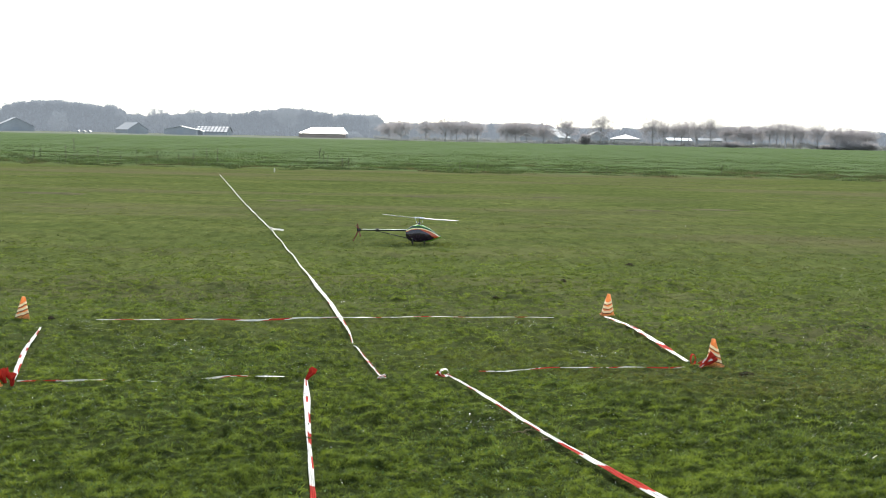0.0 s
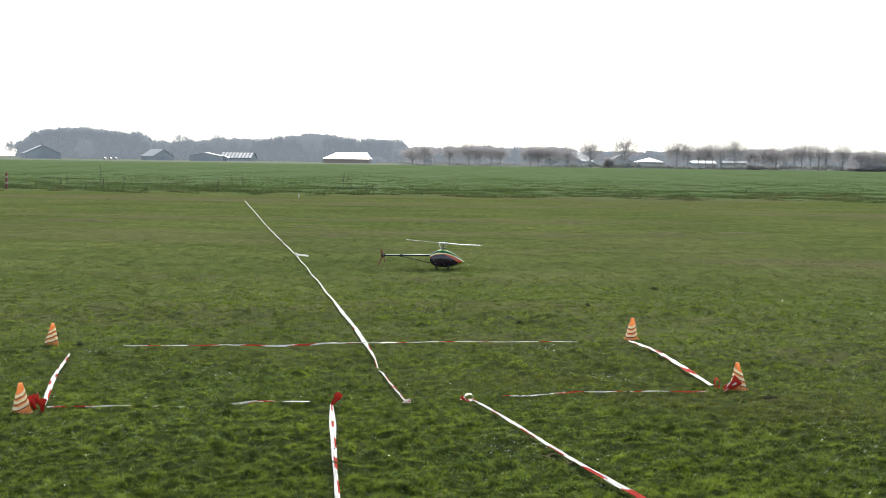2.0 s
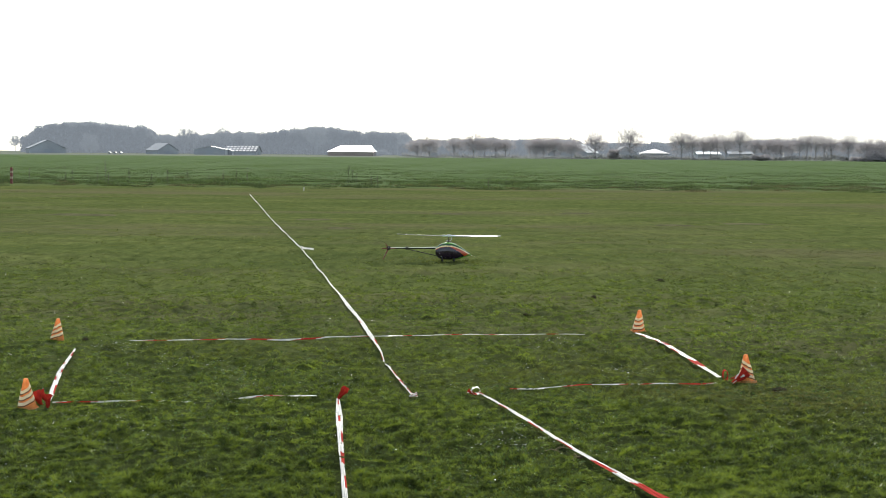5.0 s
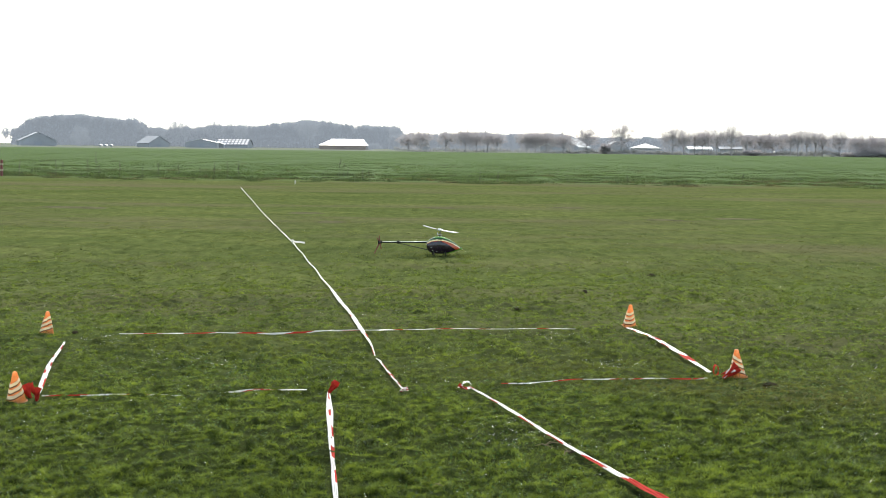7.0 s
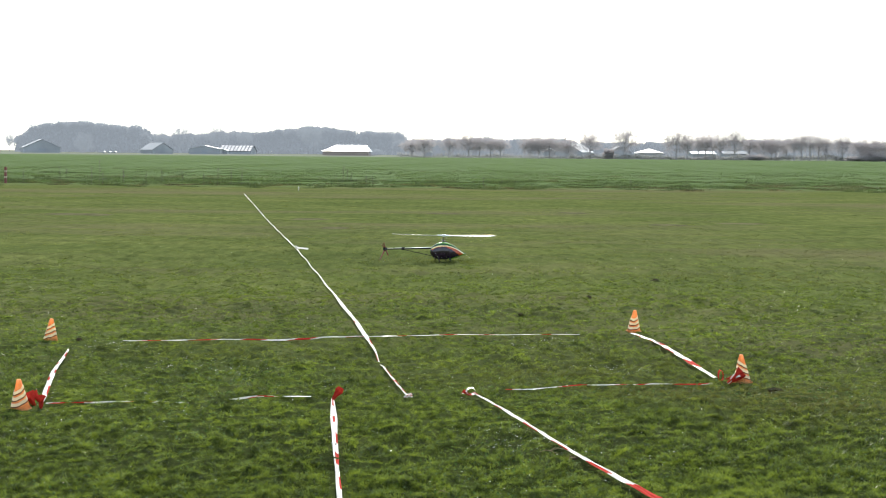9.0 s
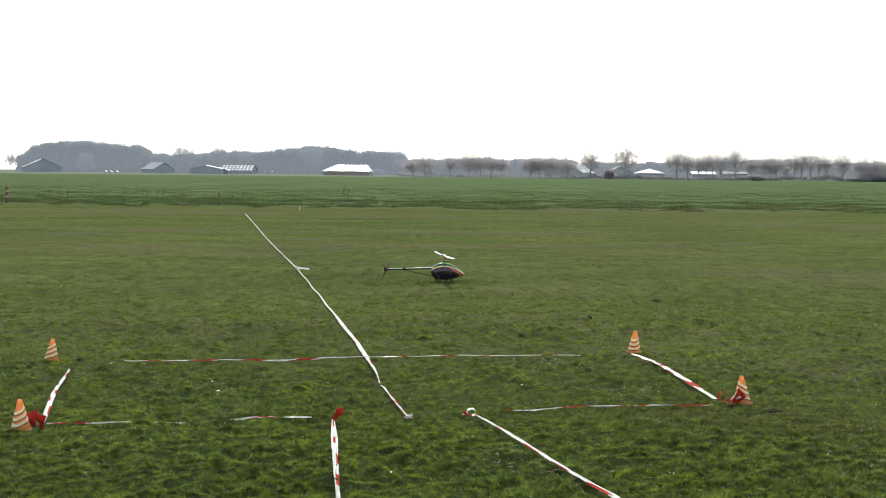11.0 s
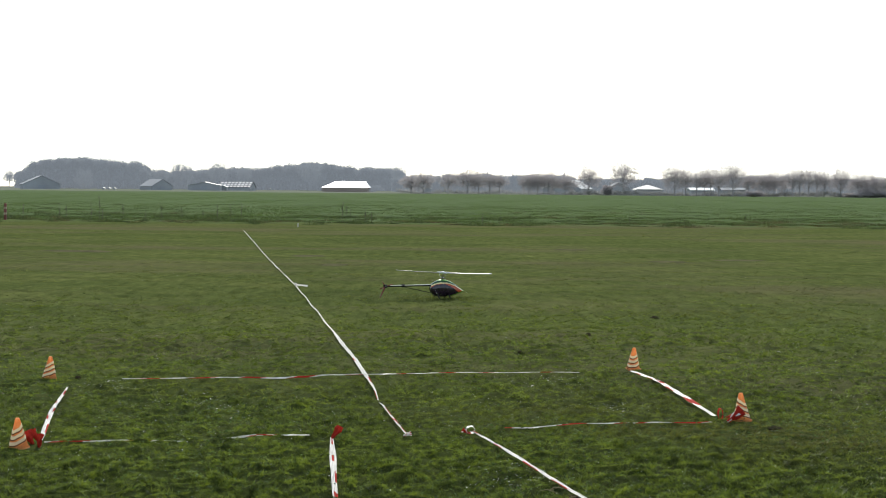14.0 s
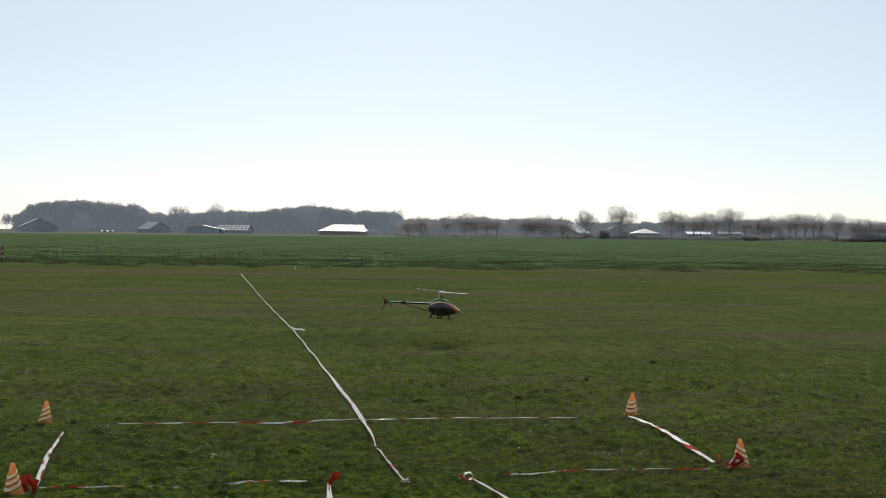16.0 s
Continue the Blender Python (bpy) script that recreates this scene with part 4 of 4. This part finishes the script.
M_GLASSY = plain("glasshouse_pane", (0.34, 0.35, 0.37), 0.6, vary=0.35, scale=2.0, gloss=0.1)


def slivers(r, centres, along, lens, wid):
    """Thin twigs: a triangle from each centre along its way."""
    n = len(centres)
    side = np.cross(along, r.normal(size=(n, 3)))
    side /= np.linalg.norm(side, axis=1)[:, None] + 1e-6
    v = np.empty((n, 3, 3))
    v[:, 0] = centres - side * wid[:, None]
    v[:, 1] = centres + side * wid[:, None]
    v[:, 2] = centres + along * lens[:, None]
    return v.reshape(-1, 3)


def bare_tree(b, dist, tall, wide, seed, twigs=900, clear=0.28, label="bare round-crowned tree beyond the field", wood=None):
    """A leafless tree: tapered trunk, forking limbs, a fine crown of twigs."""
    r, rr = random.Random(seed), np.random.default_rng(seed)
    ob = thing("tree", pose(b / 1000 * dist, dist, 0), label, "tree", "trees beyond the field")
    bm = bmesh.new()
    base = tall * clear
    add_tube(bm, [(0, 0, -0.1), (0.05, 0, base * 0.5), (0, 0.05, base), (r.uniform(-0.3, 0.3), 0, tall * 0.7)], [tall * 0.026, tall * 0.02, tall * 0.017, tall * 0.006], 7)
    for i in range(11):
        a = 6.283 * i / 11 + r.uniform(-0.3, 0.3)
        lift = r.uniform(0.05, 1.0)
        s = Vector((0, 0, base + (tall * 0.55 - base) * r.random()))
        e = Vector((math.cos(a) * wide * 0.42 * math.cos(lift), math.sin(a) * wide * 0.42 * math.cos(lift), s.z + (tall * 0.9 - s.z) * (0.25 + 0.7 * math.sin(lift))))
        mid = s.lerp(e, 0.5) + Vector((0, 0, -0.06 * tall * r.random()))
        add_tube(bm, [s, mid, e], [tall * 0.011, tall * 0.007, tall * 0.003], 4, False)
        for k in range(5):
            p = mid.lerp(e, r.random())
            q = p + Vector((r.uniform(-1, 1) * wide * 0.14, r.uniform(-1, 1) * wide * 0.14, r.uniform(0.0, 0.16) * tall))
            add_tube(bm, [p, q], [tall * 0.005, tall * 0.002], 3, False)
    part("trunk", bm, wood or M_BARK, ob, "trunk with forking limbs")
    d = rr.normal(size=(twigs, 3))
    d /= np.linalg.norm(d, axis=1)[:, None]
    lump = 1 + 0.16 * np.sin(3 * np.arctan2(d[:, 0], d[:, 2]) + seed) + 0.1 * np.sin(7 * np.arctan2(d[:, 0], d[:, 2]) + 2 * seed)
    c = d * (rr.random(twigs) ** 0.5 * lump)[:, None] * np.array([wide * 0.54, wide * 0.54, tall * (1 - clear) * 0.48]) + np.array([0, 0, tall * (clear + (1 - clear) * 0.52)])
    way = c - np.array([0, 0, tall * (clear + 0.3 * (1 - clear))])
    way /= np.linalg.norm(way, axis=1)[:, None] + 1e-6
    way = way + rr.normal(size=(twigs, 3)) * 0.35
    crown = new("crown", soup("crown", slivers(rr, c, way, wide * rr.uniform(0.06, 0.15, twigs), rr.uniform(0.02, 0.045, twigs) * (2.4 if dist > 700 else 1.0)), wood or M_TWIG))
    crown.parent = ob


def bush(b, dist, tall, wide, seed, mat=None, n=700, label="hazy bush in the hedge beyond the field"):
    """A shrub of many small clumps with an uneven outline."""
    rr = np.random.default_rng(seed)
    ob = thing("bush", pose(b / 1000 * dist, dist, 0), label, "bush", "hedge beyond the field")
    d = rr.normal(size=(n, 3))
    d /= np.linalg.norm(d, axis=1)[:, None]
    rad = rr.random(n) ** 0.4 * (1 + 0.18 * np.sin(5 * np.arctan2(d[:, 0], d[:, 2]) + seed))
    c = d * rad[:, None] * np.array([wide / 2, min(wide, 5) / 2, tall / 2]) + np.array([0, 0, tall / 2])
    c[:, 2] = np.clip(c[:, 2], 0.05, None)
    v = slivers(rr, c, rr.normal(size=(n, 3)), rr.uniform(0.2, 0.45, n), rr.uniform(0.04, 0.12, n))
    v[:, 2] = np.clip(v[:, 2], 0, None)
    crown = new("foliage", soup("foliage", v, mat or M_BUSH))
    crown.parent = ob
    bm = bmesh.new()
    for k in range(4):
        add_tube(bm, [(0.1 * k, 0, -0.1), (wide * (k - 1.5) * 0.1, 0.1 * k, tall * 0.5)], [0.08, 0.03], 4, False)
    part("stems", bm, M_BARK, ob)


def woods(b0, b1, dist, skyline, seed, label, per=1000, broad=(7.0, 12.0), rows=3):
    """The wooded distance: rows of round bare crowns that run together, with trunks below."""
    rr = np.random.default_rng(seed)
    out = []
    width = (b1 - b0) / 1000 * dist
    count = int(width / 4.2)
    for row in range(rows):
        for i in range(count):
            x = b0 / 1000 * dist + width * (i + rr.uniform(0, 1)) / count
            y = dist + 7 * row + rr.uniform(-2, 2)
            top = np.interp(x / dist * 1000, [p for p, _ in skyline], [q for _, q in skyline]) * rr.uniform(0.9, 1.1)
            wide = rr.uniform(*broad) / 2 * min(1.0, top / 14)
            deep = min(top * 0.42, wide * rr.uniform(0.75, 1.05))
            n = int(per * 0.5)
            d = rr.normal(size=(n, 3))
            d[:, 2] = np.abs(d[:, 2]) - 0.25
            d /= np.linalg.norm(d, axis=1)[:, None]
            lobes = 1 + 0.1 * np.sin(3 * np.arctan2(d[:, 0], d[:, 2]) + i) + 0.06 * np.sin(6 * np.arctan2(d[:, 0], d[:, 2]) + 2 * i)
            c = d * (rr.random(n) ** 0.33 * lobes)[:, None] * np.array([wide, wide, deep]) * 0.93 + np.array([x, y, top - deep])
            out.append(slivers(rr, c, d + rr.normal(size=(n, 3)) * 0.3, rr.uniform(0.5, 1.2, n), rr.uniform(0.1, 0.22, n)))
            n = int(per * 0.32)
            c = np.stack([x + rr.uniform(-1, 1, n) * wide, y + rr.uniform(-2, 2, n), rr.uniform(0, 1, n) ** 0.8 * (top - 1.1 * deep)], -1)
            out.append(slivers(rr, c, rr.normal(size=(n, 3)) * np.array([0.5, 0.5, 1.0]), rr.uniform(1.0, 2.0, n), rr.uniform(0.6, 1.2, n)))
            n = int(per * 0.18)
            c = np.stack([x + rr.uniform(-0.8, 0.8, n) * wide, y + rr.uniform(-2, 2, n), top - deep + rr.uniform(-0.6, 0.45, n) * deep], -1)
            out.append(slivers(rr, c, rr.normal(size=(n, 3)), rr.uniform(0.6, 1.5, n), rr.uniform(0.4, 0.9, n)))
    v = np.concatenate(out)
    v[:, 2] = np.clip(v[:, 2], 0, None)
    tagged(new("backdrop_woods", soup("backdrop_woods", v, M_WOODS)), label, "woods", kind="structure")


def hedgerow(b0, b1, dist, low, high, seed, label, n):
    """A long low tangle of shrubs under the trees, uneven along its top."""
    rr = np.random.default_rng(seed)
    x = rr.uniform(b0, b1, n) / 1000 * dist
    top = low + (high - low) * wave(x, x * 0, 0.35, seed + 1)
    c = np.stack([x, dist + rr.uniform(-1.5, 1.5, n), top * rr.random(n) ** 0.7], -1)
    v = slivers(rr, c, rr.normal(size=(n, 3)), rr.uniform(0.3, 0.8, n), rr.uniform(0.06, 0.2, n))
    v[:, 2] = np.clip(v[:, 2], 0, None)
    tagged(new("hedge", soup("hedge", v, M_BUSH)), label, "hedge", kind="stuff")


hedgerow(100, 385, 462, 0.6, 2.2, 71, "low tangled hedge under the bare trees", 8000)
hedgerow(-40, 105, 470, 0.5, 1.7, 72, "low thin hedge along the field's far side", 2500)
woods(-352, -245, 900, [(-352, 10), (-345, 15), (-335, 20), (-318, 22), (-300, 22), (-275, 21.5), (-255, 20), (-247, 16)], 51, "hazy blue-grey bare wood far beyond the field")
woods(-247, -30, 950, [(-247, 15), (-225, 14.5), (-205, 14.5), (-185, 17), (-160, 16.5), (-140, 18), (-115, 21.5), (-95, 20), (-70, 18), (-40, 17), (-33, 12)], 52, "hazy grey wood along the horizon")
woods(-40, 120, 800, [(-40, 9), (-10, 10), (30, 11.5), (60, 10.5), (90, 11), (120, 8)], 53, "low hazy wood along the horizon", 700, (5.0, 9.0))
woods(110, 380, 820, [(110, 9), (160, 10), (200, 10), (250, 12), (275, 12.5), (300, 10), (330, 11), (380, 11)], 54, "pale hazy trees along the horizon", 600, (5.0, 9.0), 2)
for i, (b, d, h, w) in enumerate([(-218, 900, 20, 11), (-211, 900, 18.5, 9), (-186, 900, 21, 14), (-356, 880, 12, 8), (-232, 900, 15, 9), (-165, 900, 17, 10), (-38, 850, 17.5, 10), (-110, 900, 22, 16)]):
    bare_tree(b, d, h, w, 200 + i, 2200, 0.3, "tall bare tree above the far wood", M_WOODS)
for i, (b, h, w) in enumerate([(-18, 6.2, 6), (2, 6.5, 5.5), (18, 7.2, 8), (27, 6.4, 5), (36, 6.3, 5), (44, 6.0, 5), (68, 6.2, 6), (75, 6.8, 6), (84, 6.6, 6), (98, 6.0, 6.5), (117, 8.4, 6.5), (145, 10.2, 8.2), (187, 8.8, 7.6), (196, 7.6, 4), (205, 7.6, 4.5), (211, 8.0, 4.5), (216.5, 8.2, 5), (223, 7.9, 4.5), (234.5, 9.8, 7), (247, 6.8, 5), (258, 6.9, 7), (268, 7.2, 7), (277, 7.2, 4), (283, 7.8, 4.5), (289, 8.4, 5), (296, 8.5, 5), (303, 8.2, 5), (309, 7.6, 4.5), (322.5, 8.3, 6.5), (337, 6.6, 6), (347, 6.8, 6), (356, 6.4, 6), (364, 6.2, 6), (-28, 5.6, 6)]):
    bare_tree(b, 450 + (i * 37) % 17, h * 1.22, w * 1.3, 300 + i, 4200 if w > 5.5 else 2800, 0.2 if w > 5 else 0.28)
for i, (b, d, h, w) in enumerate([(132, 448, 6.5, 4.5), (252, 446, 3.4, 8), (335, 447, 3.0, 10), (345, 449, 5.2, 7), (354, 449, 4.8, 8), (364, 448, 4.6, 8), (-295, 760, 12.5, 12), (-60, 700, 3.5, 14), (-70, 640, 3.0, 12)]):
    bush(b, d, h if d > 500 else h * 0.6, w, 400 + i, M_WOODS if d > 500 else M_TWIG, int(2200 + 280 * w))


def barn(b, dist, wide, deep, eave, ridge, turn, roof, label, overhang=0.4, door=True, wall=None, panes=False, hip=0.0):
    """A gabled building; its ridge runs along its own y."""
    ob = thing("barn", pose(b / 1000 * dist, dist, 0, 0, 0, turn), label, "barn", "farm buildings beyond the field")
    bm = bmesh.new()
    h = wide / 2
    for y in (-deep / 2, deep / 2):
        bm.faces.new([bm.verts.new(p) for p in ((-h, y, 0), (h, y, 0), (h, y, eave), (0, y, ridge), (-h, y, eave))])
    for x in (-h, h):
        bm.faces.new([bm.verts.new(p) for p in ((x, -deep / 2, 0), (x, deep / 2, 0), (x, deep / 2, eave), (x, -deep / 2, eave))])
    if hip:
        bm.free()
        bm = bmesh.new()
        add_box(bm, (0, 0, eave / 2), (wide, deep, eave))
    part("wall", bm, wall or M_BARNWALL, ob)
    if hip:
        bm = bmesh.new()
        e, d = h + overhang, deep / 2 + overhang
        c = [bm.verts.new(p) for p in ((-e, -d, eave), (e, -d, eave), (e, d, eave), (-e, d, eave))]
        top = [bm.verts.new((0, s * (d - inset), ridge)) for s, inset in zip((-1, 1), hip if isinstance(hip, tuple) else (hip, hip))]
        for f in ((c[3], c[2], c[1], c[0]), (c[0], c[1], top[0]), (c[1], c[2], top[1], top[0]), (c[2], c[3], top[1]), (c[3], c[0], top[0], top[1])):
            bm.faces.new(f)
        part("roof", bm, roof, ob)
    for s in () if hip else (-1, 1):
        bm = bmesh.new()
        slope = math.atan2(ridge - eave, h)
        l = h / math.cos(slope) + overhang
        rot = Euler((0, s * slope, 0)).to_matrix()
        mid = Vector((s * (h / 2 + overhang * 0.4), 0, (eave + ridge) / 2 + 0.12 - overhang * 0.4 * math.tan(slope)))
        add_box(bm, mid, (l, deep + 2 * overhang, 0.16), rot)
        sl = part("roof", bm, roof, ob)
        if panes:
            for i in range(9):
                for j in range(3):
                    bm = bmesh.new()
                    u = -l / 2 + l * (j + 0.5) / 3
                    y = -deep / 2 + deep * (i + 0.5) / 9
                    add_box(bm, mid + rot @ Vector((u, y, 0.12)), (l * 0.24, deep * 0.07, 0.06), rot)
                    part("pane", bm, M_GLASSY, ob)
    if door:
        bm = bmesh.new()
        add_box(bm, (0, -deep / 2 - 0.06, eave * 0.42), (wide * 0.2, 0.1, eave * 0.84))
        part("door", bm, M_BARNDOOR, ob)
    return ob


barn(-331, 700, 20, 16, 2.8, 7.4, 25, M_OLDROOF, "wide grey gabled barn before the far wood")
barn(-236, 700, 13, 14, 2.2, 6.1, 42, M_OLDROOF, "grey gabled barn with dull metal roof")
barn(-196, 680, 17, 12, 2.8, 4.6, 4, M_SHEET, "low shed with pale roof")
barn(-181, 690, 4, 5, 2.0, 2.8, 0, M_TARP, "tiny white shed beside the barns")
barn(-170, 730, 20, 19, 1.8, 5.0, 90, M_DARKROOF, "glasshouse-like shed with glinting roof panes", panes=True)
barn(-80.5, 632, 27, 23.0, 2.2, 5.4, 90, M_TARP, "long shed with bright white sheet roof", wall=M_BROWNWALL, hip=(2.0, 6.0))
# three small blocks added in place of a row of white specks
for bearing in (-279, -274.5, -270):
    barn(bearing, 690, 1.2, 2, 0.7, 1.0, 0, M_SHEET, "small pale block before the wood, in place of a white speck", door=False)
barn(-14.5, 620, 3.5, 3, 2.0, 3.0, 0, M_TARP, "tiny white hut between hedges")
barn(84, 520, 5, 6, 2.6, 3.8, 0, M_TARP, "white-roofed hut among the trees")
barn(104, 520, 12, 14, 2.5, 6.0, -26, M_SHEET, "barn with bright sloping roof", door=False)
barn(165, 480, 10, 9, 2.4, 4.2, 0, M_SHEET, "bungalow with wide pale hipped roof", wall=M_BARNWALL, hip=4.6)
barn(140, 500, 9, 10, 2.6, 5.0, 0, M_BARNWALL, "grey house behind the big tree", door=False)
barn(208, 490, 8, 9, 2.2, 3.1, 90, M_TARP, "long low white shed among trees", wall=M_BARNWALL)
barn(234, 485, 5, 9, 2.4, 3.2, 88, M_BARNWALL, "long low grey shed among trees")


# what moves: the helicopter lifts off as its rotors spin up
def motions():
    yaw_rows = [(0, 4), (6.3, 4), (7, 6), (7.5, 8), (8, 12), (8.5, 14), (9, 16), (10, 17), (12.5, 19), (15.4, 20), (15.7, 28), (15.9, 28), (16, 26)]
    lift = [(0, 0, 0), (15.5, 0, 0), (15.6, 0.015, 0.4), (15.7, 0.05, 1.5), (15.8, 0.14, 3.0), (15.9, 0.24, 3.5), (16.0, 0.375, 3.5)]
    yt, yv = zip(*yaw_rows)
    times = sorted({t for t, *_ in yaw_rows} | {t for t, *_ in lift} | {15.3, 15.4})
    rows = []
    for t in times:
        up = np.interp(t, [a for a, *_ in lift], [q for _, q, _ in lift])
        nod = np.interp(t, [a for a, *_ in lift], [q for *_, q in lift])
        rows.append((t, pose(HELI[0], HELI[1], up - 0.018, 0, nod, np.interp(t, yt, yv))))
    walk(heli, rows)
    # the blades' bearing each half second; the rotor turns clockwise seen from above
    seen = {4.0: -10, 6.5: -8, 7.0: -72, 7.5: -50, 8.0: -5, 8.5: 79, 9.0: -10, 9.5: -84, 10.0: -20, 12.5: -6, 13.0: -78, 13.5: -25, 14.0: -25,
            14.5: -8, 15.0: 8, 15.5: -8, 16.0: -62}
    rate = {4.0: -440, 4.5: -560, 5.0: -700, 5.5: -830, 6.0: -950}
    knots = [(0, -45), (2.9, -45), (3.0, -66), (3.1, -86), (3.2, -120), (3.3, -155), (3.4, -208), (3.5, -262)]
    for i in range(8, 33):
        t = i / 2
        goal = knots[-1][1] + rate.get(t, -1020)
        if t in seen:
            goal = seen[t] + 180 * round((goal - seen[t]) / 180)
        knots.append((t, goal))
    kt, kv = zip(*knots)
    spin, tail = [], []
    for k in range(0, 481):
        t = k / 30
        a = np.interp(t, kt, kv) - np.interp(t, yt, yv)
        spin.append((t, pose(0, 0, 0.408, 0, 0, a)))
        tail.append((t, pose(-0.905, -0.048, 0.222, 0, 75 + 1.15 * (np.interp(t, kt, kv) + 45), 0)))
    walk(main_rotor, spin)
    walk(tail_rotor, tail)


motions()
